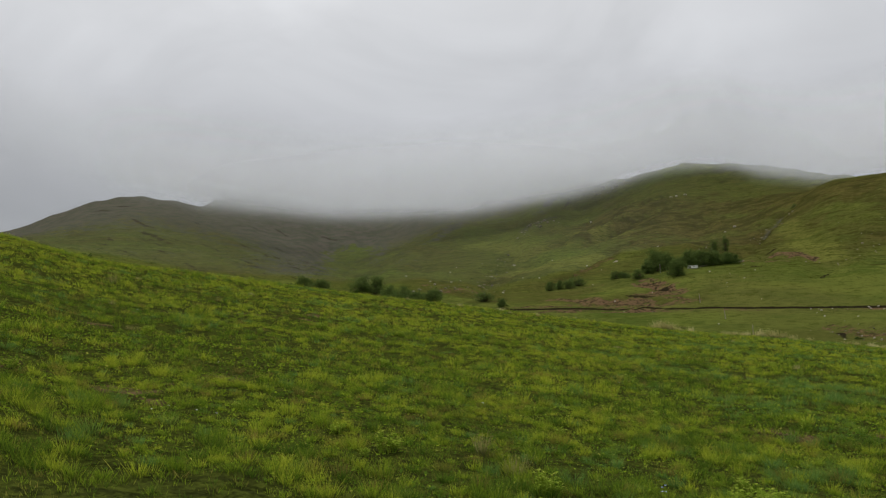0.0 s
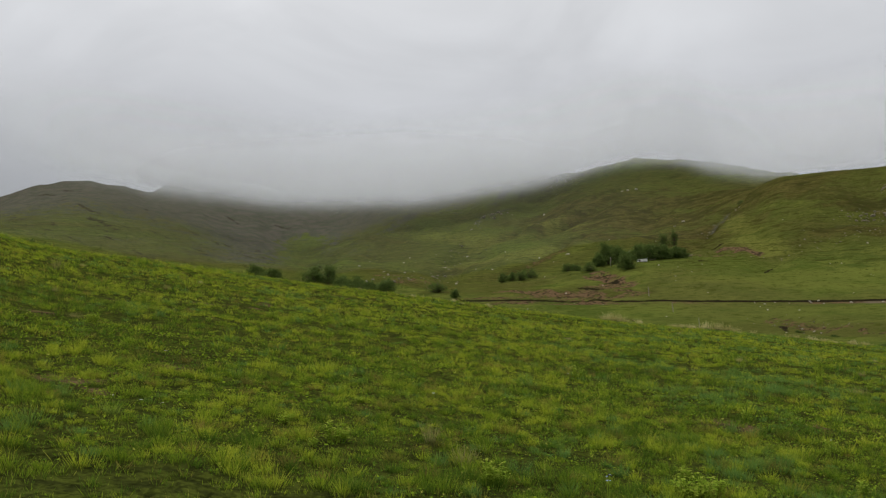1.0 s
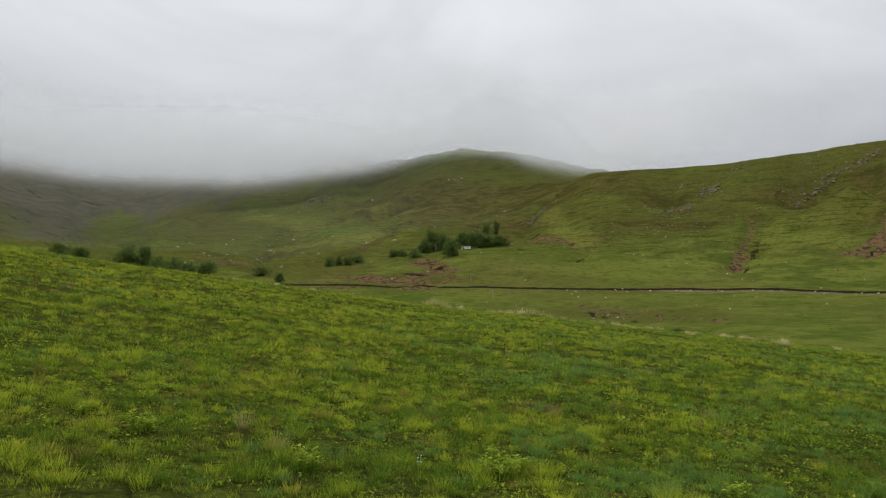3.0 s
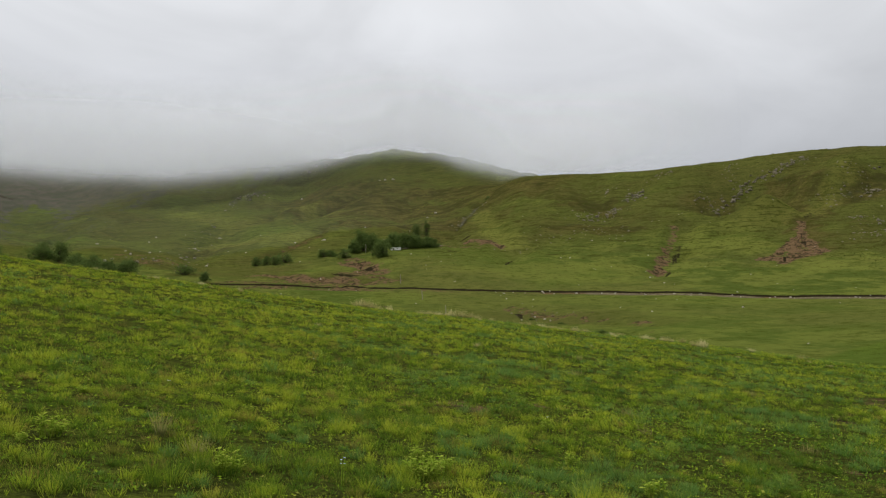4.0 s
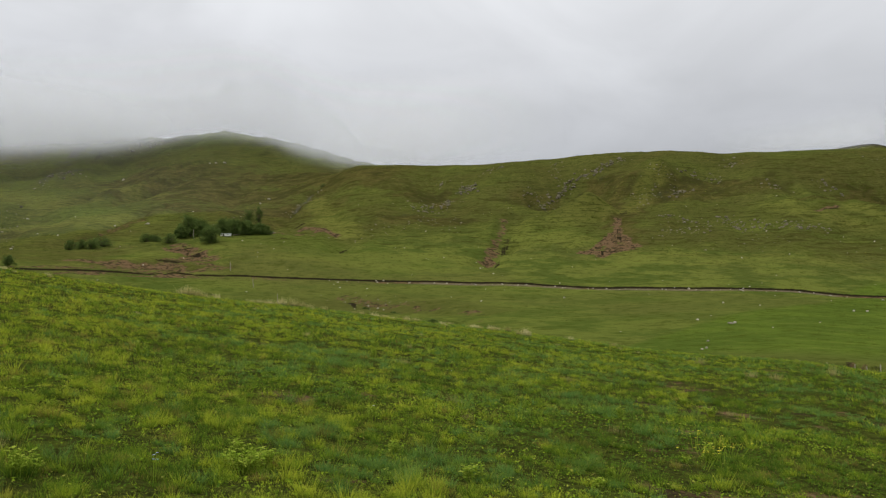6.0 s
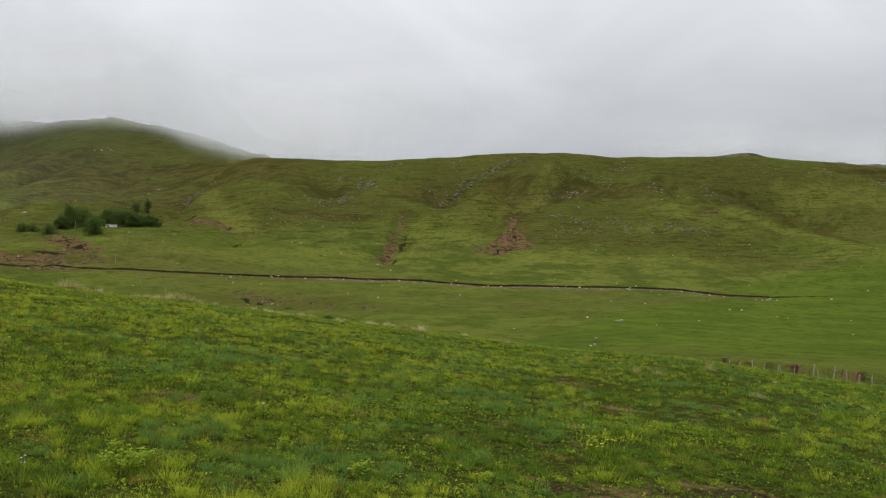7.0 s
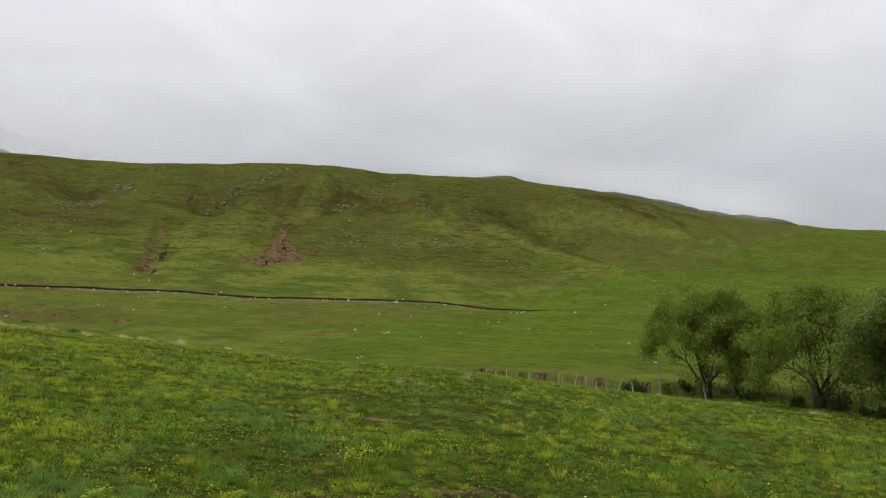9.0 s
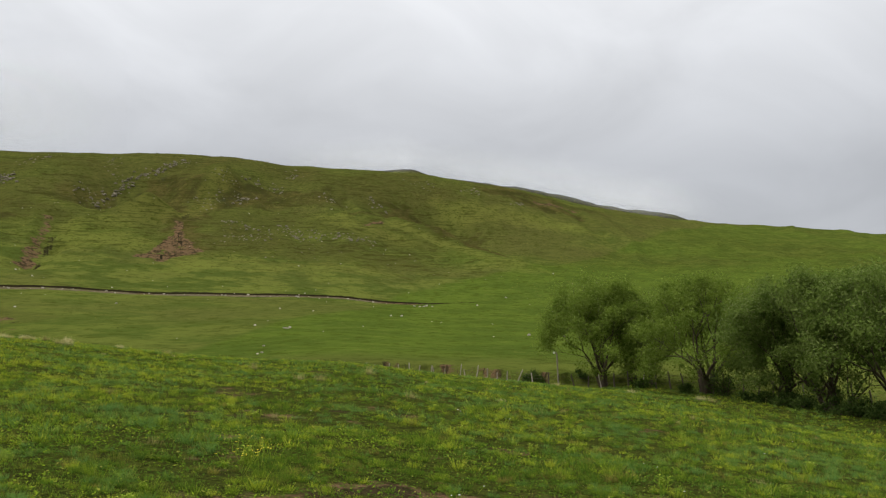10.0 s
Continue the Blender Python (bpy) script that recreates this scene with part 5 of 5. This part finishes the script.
    for q in tops:
        bm = bmesh.new()
        mid = bm.verts.new(q + Vector((0, 0, 0.004)))
        rim = [bm.verts.new(q + Vector((math.cos(a), math.sin(a), 0.35)) * size * (1.0 if k % 2 else 0.55)) for k, a in enumerate(2 * math.pi * j / 10 for j in range(10))]
        for j in range(10):
            bm.faces.new((mid, rim[j], rim[(j + 1) % 10]))
        me = bpy.data.meshes.new("flower_head")
        bm.to_mesh(me)
        bm.free()
        part("flower_head", me, petal, root)
    return tagged(root, label, "flower", group="meadow flowers")


YELLOW_LABEL = "small yellow flowers on thin stalks in the meadow grass"
for k, (b, r, n) in enumerate([(51.8, 10.2, 9), (52.6, 10.0, 8), (53.2, 10.6, 6), (50.9, 10.9, 5), (51.2, 9.7, 5), (28.5, 26, 6), (29.3, 27, 6), (27.8, 25, 5), (62, 16, 5), (35, 18, 4), (70, 22, 5)]):
    flower("yellow_flower", b, r, n, 0.26, 0.09 + 0.004 * r, 0.011 + 0.0006 * r, YELLOW, YELLOW_LABEL, 700 + k)
flower("blue_flower", 14.6, 6.4, 4, 0.24, 0.018, 0.011, BLUE, "pale blue flower head standing above the grass", 720)
scat = np.random.default_rng(77)
for k in range(34):
    b, r = scat.uniform(-30, 97), 7 + 22 * scat.uniform()
    flower("daisy", b, r, int(scat.integers(1, 3)), 0.11, 0.05, 0.012 + 0.0004 * r, WHITE, "tiny white daisy in the meadow grass", 730 + k)
bush("low_shrub", -2.9, 49.5, 1.9, 0.55, 900, 780, "low dark green shrub on the brow of the slope", "bush", 0.10)
bush("low_shrub", -24.5, 43.5, 1.0, 0.4, 500, 781, "low dark green shrub on the brow of the slope", "bush", 0.10)
bush("low_shrub", 33.0, 58.5, 0.9, 0.4, 400, 782, "low dark green shrub on the brow of the slope", "bush", 0.10)


# ---- dry grass ----
DRY_SPOTS = [(15.3, 56, .5, .7), (15.8, 56, .6, .8), (16.3, 56, .5, .6), (16.9, 57, .4, .5), (17.7, 57, .5, .5), (20.6, 57, .35, .6), (21.3, 57, .4, .8), (22.0, 57, .45, .8),
             (22.7, 58, .45, .9), (23.4, 57, .4, .8), (24.1, 57, .4, .6), (29.5, 58, .3, .6), (39.8, 49, .6, .6)]
MORE_SPOTS = [(15.5, 55.8, .75, .5), (16.0, 55.8, .8, .5), (16.5, 56, .65, .4), (22.2, 56.8, .65, .5), (23.0, 57, .7, .6), (23.6, 57, .6, .4), (39.3, 50, .4, .5), (51.8, 36, .45, .5), (55, 29, .3, .4), (56.5, 28, .35, .5), (60, 36, .55, .4), (63, 23.5, .25, .35), (78.7, 55, .35, 1.0), (83.3, 54, .4, 1.0),
              (84, 53, .35, .9), (73.5, 56, .3, .6), (4.4, 54, .4, .5), (-22.5, 26, .45, .25), (-14, 48, .3, .8), (43, 57, .3, .5), (46, 52, .35, .5), (5.0, 6.9, .22, .25), (2.7, 7.4, .28, .12)]


def dry_grass():
    """Withered bents along the brow and here and there in the meadow."""
    gen = np.random.default_rng(5)
    spots = DRY_SPOTS + MORE_SPOTS
    spots += [(gen.uniform(20, 40), gen.uniform(54, 60), gen.uniform(0.15, 0.45), gen.uniform(0.3, 1.0)) for _ in range(34)]
    spots += [(gen.uniform(-28, 20), gen.uniform(40, 52), gen.uniform(0.15, 0.25), gen.uniform(0.2, 0.5)) for _ in range(18)]
    spots += [(gen.uniform(-30, 97), 8 + 40 * gen.uniform(), gen.uniform(0.10, 0.2), gen.uniform(0.15, 0.3)) for _ in range(34)]
    s = np.array(spots)
    n = 90
    k = np.repeat(np.arange(len(s)), n)
    m = len(k)
    a, q = gen.uniform(0, 2 * np.pi, m), np.abs(gen.normal(0, 0.3, m)) * s[k, 3]
    px, py = s[k, 1] * np.sin(np.radians(s[k, 0])) + np.cos(a) * q, s[k, 1] * np.cos(np.radians(s[k, 0])) + np.sin(a) * q
    base = np.stack([px, py, height(np.degrees(np.arctan2(px, py)), np.hypot(px, py)) - 0.01], -1)
    h = s[k, 2] * gen.uniform(0.5, 1.1, m)
    tip = base + np.stack([np.cos(a) * gen.uniform(0, 0.5, m) * h + gen.normal(0, 0.1, m) * h, np.sin(a) * gen.uniform(0, 0.5, m) * h, h], -1)
    f = gen.uniform(0, np.pi, m)
    w = np.maximum(0.002, 0.00022 * s[k, 1])
    side = np.stack([np.cos(f) * w, np.sin(f) * w, 0 * w], -1)
    me = mesh_from("dry_grass", np.stack([base - side, base + side, tip], 1).reshape(-1, 3), np.arange(m * 3).reshape(-1, 3), 3)
    give(me, "tone", np.repeat(np.repeat(gen.uniform(0.2, 0.95, len(s)) * (0.35 + 0.65 * smooth(15, 45, s[:, 1])), n), 3))
    give(me, "tip", np.tile([0.0, 0.0, 1.0], m))
    me.materials.append(STRAW)
    return tagged(new("dry_grass", me), "pale dry grass bents along the brow of the slope", "grass", kind="stuff")


dry_grass()
# ---- stones and outcrops ----
def boulder(seed, rough=0.3):
    """A worn, faceted stone."""
    bm = bmesh.new()
    bmesh.ops.create_icosphere(bm, subdivisions=1, radius=0.58)
    off = Vector((seed * 3.1, seed * 1.7, seed * 0.9))
    for v in bm.verts:
        n = noise.noise(v.co * 2.2 + off) * rough + noise.noise(v.co * 5.0 + off) * rough * 0.35
        v.co = v.co * (1 + n)
        v.co.z *= 0.78
    me = bpy.data.meshes.new("stone")
    bm.to_mesh(me)
    bm.free()
    return me


PALE_STONES = [boulder(k) for k in range(4)]
GREY = [boulder(k + 10, 0.45) for k in range(5)]
for me in PALE_STONES:
    me.materials.append(STONE)
for me in GREY:
    me.materials.append(GREY_ROCK)
lay = np.random.default_rng(33)


def place_stone(name, me, bearing, r, size, sink=0.2, at=None):
    ob = new(name, me)
    tilt = lay.uniform(-25, 25, 2)
    where = spot(bearing, r) if at is None else Vector(at)
    ob.matrix_basis = pose(*(where + Vector((0, 0, size * (0.32 - sink)))), tilt[0], tilt[1], lay.uniform(0, 360)) @ Matrix.Diagonal((size * lay.uniform(0.8, 1.4), size * lay.uniform(0.7, 1.1), size * lay.uniform(0.7, 1.1), 1))
    return ob


def outcrop(b0, r0, b1, r1, half, n, small, large, label):
    """Rocks that break through the turf along a band of the hillside."""
    root = new("rock_outcrop")
    root.location = spot((b0 + b1) / 2, (r0 + r1) / 2)
    t = lay.uniform(0, 1, n)
    b = b0 + (b1 - b0) * t + np.degrees(lay.normal(0, half * 1.3, n) / r0)
    r = r0 + (r1 - r0) * t + lay.normal(0, half * 1.3, n)
    places = np.stack([r * np.sin(np.radians(b)), r * np.cos(np.radians(b)), height(b, r)], -1)
    for k in range(n):
        rock = place_stone("rock", GREY[int(lay.integers(0, 5))], 0, 0, 0.88 * (small + (large - small) * lay.uniform() ** 2.5), 0.30, places[k])
        rock.parent = root
        rock.matrix_parent_inverse = Matrix.Translation(root.location).inverted()
    return tagged(root, label, "rock", group="rock outcrops on the hillside")


CRAG = "grey lichened rock outcrop breaking through the steep turf"
for row in ((35.5, 460, 35.6, 444, 2.6, 42, 0.8, 3.0), (33.2, 421, 34.6, 431, 3.0, 52, 0.6, 2.4), (31.6, 414, 33.2, 423, 4.0, 40, 0.5, 1.8), (32.4, 368, 34.4, 378, 6.0, 34, 0.4, 1.0), (33.0, 470, 34.4, 474, 3.0, 18, 0.5, 1.6), (36.7, 470, 38.0, 490, 2.5, 32, 0.5, 1.8),
            (40.3, 436, 41.8, 446, 4.0, 52, 0.6, 2.2), (41.8, 446, 43.2, 456, 2.0, 48, 0.7, 2.6), (43.2, 456, 45.2, 462, 1.8, 52, 0.6, 2.4), (45.2, 462, 46.9, 477, 1.8, 46, 0.6, 2.4), (42.0, 490, 42.5, 456, 2.0, 30, 0.5, 1.8), (48.3, 420, 49.3, 425, 4.0, 40, 0.5, 1.6),
            (50.3, 426, 51.1, 430, 2.5, 30, 0.6, 2.2), (49.2, 440, 49.9, 446, 3.0, 22, 0.5, 1.4), (52.0, 452, 53.4, 461, 3.0, 36, 0.5, 1.9), (54.0, 480, 54.8, 486, 2.5, 24, 0.6, 1.8), (49.7, 343, 51.4, 352, 4.0, 44, 0.4, 1.5), (50.8, 374, 52.8, 373, 4.0, 42, 0.4, 1.7),
            (53.6, 386, 55.0, 382, 3.0, 44, 0.5, 1.9), (54.8, 376, 55.8, 364, 3.0, 34, 0.5, 1.8), (57.2, 370, 59.0, 366, 2.5, 40, 0.5, 1.7), (59.0, 366, 60.2, 363, 1.6, 26, 0.4, 1.2), (50.0, 382, 50.4, 376, 2.0, 16, 0.5, 1.4), (56.8, 446, 57.6, 440, 2.5, 26, 0.5, 1.5), (60.0, 461, 60.5, 457, 3.0, 24, 0.6, 2.0),
            (27.0, 350, 30.0, 358, 9.0, 40, 0.3, 1.0), (22.6, 465, 24.6, 525, 2.0, 40, 0.6, 1.6), (52.0, 328, 58.0, 335, 8.0, 24, 0.3, 0.9), (4.7, 640, 3.4, 430, 4.5, 52, 0.7, 2.4), (6.7, 800, 7.8, 835, 7.0, 40, 1.2, 5.0), (67.2, 519, 67.9, 524, 3.0, 26, 0.6, 1.9), (63.0, 500, 65.0, 520, 4.0, 24, 0.5, 1.6),
            (0.4, 345, 3.0, 390, 9.0, 40, 0.5, 1.8), (11.5, 1000, 13.5, 960, 14, 24, 2.0, 5.0), (70.5, 528, 71.4, 534, 3, 16, 0.6, 1.8), (26.4, 205, 30.4, 186, 3.0, 40, 0.12, 0.5)):
    outcrop(*row, CRAG)

STONE_LABEL = "pale loose stone lying in the valley pasture"
for b, r, s in ((52.0, 98, 0.32), (52.3, 99.5, 0.4), (52.4, 110, 0.35), (54.0, 141, 0.5), (54.2, 142, 0.6), (53.8, 142, 0.45), (63.6, 222, 0.7), (64.1, 226, 0.9), (63.9, 224, 0.7), (63.2, 223, 0.6), (64.5, 225, 0.6), (67.8, 235, 0.7), (18.0, 760, 3.2), (17.0, 750, 2.6), (17.4, 752, 2.2), (13.0, 729, 3.0), (11.3, 793, 3.0), (21.1, 548, 1.8), (20.5, 526, 1.6), (29.0, 187, 0.5), (29.4, 184, 0.45), (28.3, 192, 0.4)):
    tagged(place_stone("pale_stone", PALE_STONES[int(lay.integers(0, 4))], b, r, s), STONE_LABEL, "stone", "pale stones in the pasture")
for _ in range(190):
    b, r = lay.uniform(8, 92), 115 + 310 * lay.uniform() ** 0.8
    if r > 330 and b > 66:
        continue
    tagged(place_stone("pale_stone", PALE_STONES[int(lay.integers(0, 4))], b, r, 0.12 + 0.4 * lay.uniform() ** 3 + r * 0.0006), STONE_LABEL, "stone", "pale stones in the pasture")
for _ in range(60):
    b = lay.uniform(25, 66)
    r = float(np.interp(b, [22, 30, 38, 46, 54, 58, 62, 66], [245, 240, 235, 232, 235, 238, 240, 245])) - 2.5 + lay.normal(0, 1.6)
    tagged(place_stone("pale_stone", PALE_STONES[int(lay.integers(0, 4))], b, r, 0.2 + 0.5 * lay.uniform() ** 2), "pale loose stone beside the rutted track", "stone", "pale stones in the pasture")
for _ in range(30):
    b, r = lay.uniform(-3, 20), lay.uniform(330, 640)
    tagged(place_stone("pale_stone", PALE_STONES[int(lay.integers(0, 4))], b, r, lay.uniform(0.6, 1.6)), "pale boulder on the mountain pasture", "stone", "boulders on the mountain")


# ---- fence, poles, hut ----
def stake(name, tall, radius, seed, sides=7):
    """A split and weathered stake with a worn top."""
    gen = np.random.default_rng(seed)
    bm = bmesh.new()
    rings = []
    for k, h in enumerate((-0.3, 0.0, 0.35, 0.7, 0.94, 1.0)):
        bend = Vector((gen.normal(0, 0.012), gen.normal(0, 0.012), 0)) * tall
        rad = radius * (1.1 - 0.25 * max(h, 0)) * (0.7 if k == 5 else 1)
        rings.append([bm.verts.new(bend + Vector((math.cos(2 * math.pi * j / sides) * rad * gen.uniform(0.85, 1.15), math.sin(2 * math.pi * j / sides) * rad * gen.uniform(0.85, 1.15), h * tall))) for j in range(sides)])
    for a, c in zip(rings, rings[1:]):
        for j in range(sides):
            bm.faces.new((a[j], a[(j + 1) % sides], c[(j + 1) % sides], c[j]))
    bm.faces.new(rings[-1])
    me = bpy.data.meshes.new(name)
    bm.to_mesh(me)
    bm.free()
    return me


def rod(name, points, radius, sides=5):
    return tubes(name, [(Vector(a), Vector(b), radius, radius) for a, b in zip(points, points[1:])], sides)


WIRE = speckled("rusty_wire", (0.10, 0.075, 0.06), (0.14, 0.11, 0.09), (0.06, 0.045, 0.035), 30.0, 0.7, 0.2)
DARK_WOOD = speckled("dark_stake_wood", (0.10, 0.08, 0.06), (0.14, 0.115, 0.09), (0.05, 0.04, 0.03), 14.0, 0.95, 0.5, (1, 1, 0.15))
PORCELAIN = speckled("white_porcelain", (0.78, 0.78, 0.76), (0.82, 0.82, 0.80), (0.6, 0.6, 0.58), 10.0, 0.25, 0.05)


def fence_run():
    """The stock fence along the stream: stakes of all leans, and three strands of wire."""
    root = new("wire_fence")
    root.location = spot(70, 74)
    inv = Matrix.Translation(root.location).inverted()
    gen = np.random.default_rng(55)
    bearings = [58.3, 59.6, 60.3, 61.3, 62.1, 62.8, 63.5, 64.4, 64.7, 65.4, 66.5, 66.9, 67.6, 68.5, 69.2, 69.9, 70.6, 71.8, 72.9, 74.7, 75.7] + [76.6 + 0.95 * k for k in range(24)]
    meshes = [stake("post", 1.35, 0.055, 600 + k) for k in range(6)]
    dark = [stake("post", 1.4, 0.06, 620 + k) for k in range(3)]
    for me in meshes:
        me.materials.append(POST_WOOD)
    for me in dark:
        me.materials.append(DARK_WOOD)
    tops = []
    for k, b in enumerate(bearings):
        R, _ = knots(np.array([b]))
        r = float(R[0, 3]) + 5.5 - 1.2 * smooth(75, 90, b) + gen.normal(0, 0.2)
        post = new("post", (meshes if b < 71 or gen.uniform() < 0.3 else dark)[k % (6 if b < 71 else 3)])
        lean = gen.normal(0, 7, 2)
        post.matrix_basis = pose(*spot(b, r), lean[0], lean[1] - 2, gen.uniform(0, 360)) @ Matrix.Diagonal((1, 1, gen.uniform(0.75, 1.15), 1))
        post.parent, post.matrix_parent_inverse = root, inv
        tops.append(post.matrix_basis)
    for h in (0.45, 0.8, 1.1):
        line = [m @ Vector((0.06, 0, h)) for m in tops]
        wire = part("wire", rod("wire", line, 0.006, 4), WIRE, root)
        wire.matrix_parent_inverse = inv
    return tagged(root, "old wire stock fence on crooked weathered stakes along the stream", "fence")


fence_run()


def marker(bearing, r, tall, radius, lean, label):
    ob = new("wooden_pole", stake("wooden_pole", tall, radius, int(r)))
    ob.data.materials.append(POST_WOOD)
    ob.matrix_basis = pose(*spot(bearing, r), 0, lean, -bearing)
    return tagged(ob, label, "pole", "poles in the valley")


marker(18.5, 257, 3.0, 0.10, -3, "thin pale wooden pole standing in the valley pasture")
marker(20.1, 219, 2.6, 0.09, -4, "thin pale wooden pole standing in the valley pasture")
marker(21.8, 190, 2.3, 0.08, -2, "thin pale wooden pole standing in the valley pasture")
marker(15.95, 341, 3.8, 0.16, 0, "pale bare dead trunk beside the farmstead trees")


def yard_pole():
    """A tall stake with a short arm and a white insulator."""
    root = new("insulator_pole")
    root.matrix_basis = pose(*spot(73.6, 70.5), 0, -3, -73.6)
    part("shaft", stake("shaft", 3.2, 0.07, 701), POST_WOOD, root)
    part("arm", rod("arm", [(0.02, 0, 3.0), (-0.18, 0, 3.06)], 0.022, 6), WIRE, root)
    bm = bmesh.new()
    bmesh.ops.create_cone(bm, segments=12, radius1=0.10, radius2=0.06, depth=0.16, cap_ends=True, matrix=Matrix.Translation((-0.2, 0, 3.12)))
    bmesh.ops.bevel(bm, geom=bm.edges[:], offset=0.015, segments=1, affect="EDGES")
    me = bpy.data.meshes.new("insulator")
    bm.to_mesh(me)
    bm.free()
    part("insulator", me, PORCELAIN, root, "white porcelain insulator")
    return tagged(root, "tall wooden pole with a white insulator beside the fence", "pole")


yard_pole()


def box(size, at, bevel=0.03):
    bm = bmesh.new()
    bmesh.ops.create_cube(bm, size=1, matrix=Matrix.Translation(at) @ Matrix.Diagonal((*size, 1)))
    bmesh.ops.bevel(bm, geom=bm.edges[:], offset=bevel, segments=1, affect="EDGES")
    me = bpy.data.meshes.new("piece")
    bm.to_mesh(me)
    bm.free()
    return me


PANE = speckled("dull_pane", (0.06, 0.07, 0.08), (0.09, 0.10, 0.11), (0.04, 0.045, 0.05), 3.0, 0.15, 0.05)
ROOF = speckled("weathered_sheet_roof", (0.62, 0.62, 0.60), (0.70, 0.70, 0.68), (0.42, 0.40, 0.36), 2.0, 0.6, 0.2)


def hut():
    """A low whitewashed hut half hidden by the trees."""
    root = new("white_hut")
    root.matrix_basis = pose(*spot(18.15, 335, -0.1), 0, 0, -24) @ Matrix.Diagonal((0.9, 0.9, 0.8, 1))
    part("front_wall", box((4.6, 0.3, 1.25), (0, -1.35, 0.55)), WHITE_WALL, root)
    part("back_wall", box((4.6, 0.3, 1.55), (0, 1.35, 0.7)), WHITE_WALL, root)
    for sx in (-2.15, 2.15):
        part("side_wall", box((0.3, 2.38, 1.3), (sx, 0, 0.6)), WHITE_WALL, root)
    roof = part("roof", box((5.0, 3.5, 0.12), (0, 0, 0)), ROOF, root)
    roof.matrix_basis = pose(0, 0, 1.42, 6)
    door = part("door", box((0.7, 0.06, 1.0), (-0.9, -1.52, 0.5)), DARK_WOOD, root, "dark plank door")
    part("handle", box((0.04, 0.05, 0.14), (-0.65, -1.57, 0.55), 0.008), WIRE, door)
    window = part("window", box((0.4, 0.05, 0.3), (1.0, -1.51, 0.75)), DARK_WOOD, root, "small dark window")
    part("pane", box((0.3, 0.02, 0.2), (1.0, -1.54, 0.75), 0.004), PANE, window)
    return tagged(root, "low whitewashed hut with a pale sheet roof beside trees", "hut")


hut()


def stone_wall():
    """A tumbled dry-stone wall along the edge of the trees."""
    root = new("dry_stone_wall")
    root.location = spot(20, 346)
    inv = Matrix.Translation(root.location).inverted()
    for k in range(80):
        t = k / 79
        b, r = 18.7 + 2.8 * t, 337 + 18 * t
        s = place_stone("stone", GREY[k % 5], b + lay.normal(0, 0.03), r + lay.normal(0, 0.25), lay.uniform(0.5, 0.95), -0.05)
        s.parent, s.matrix_parent_inverse = root, inv
    return tagged(root, "tumbled grey dry-stone wall beside the trees", "wall")


stone_wall()
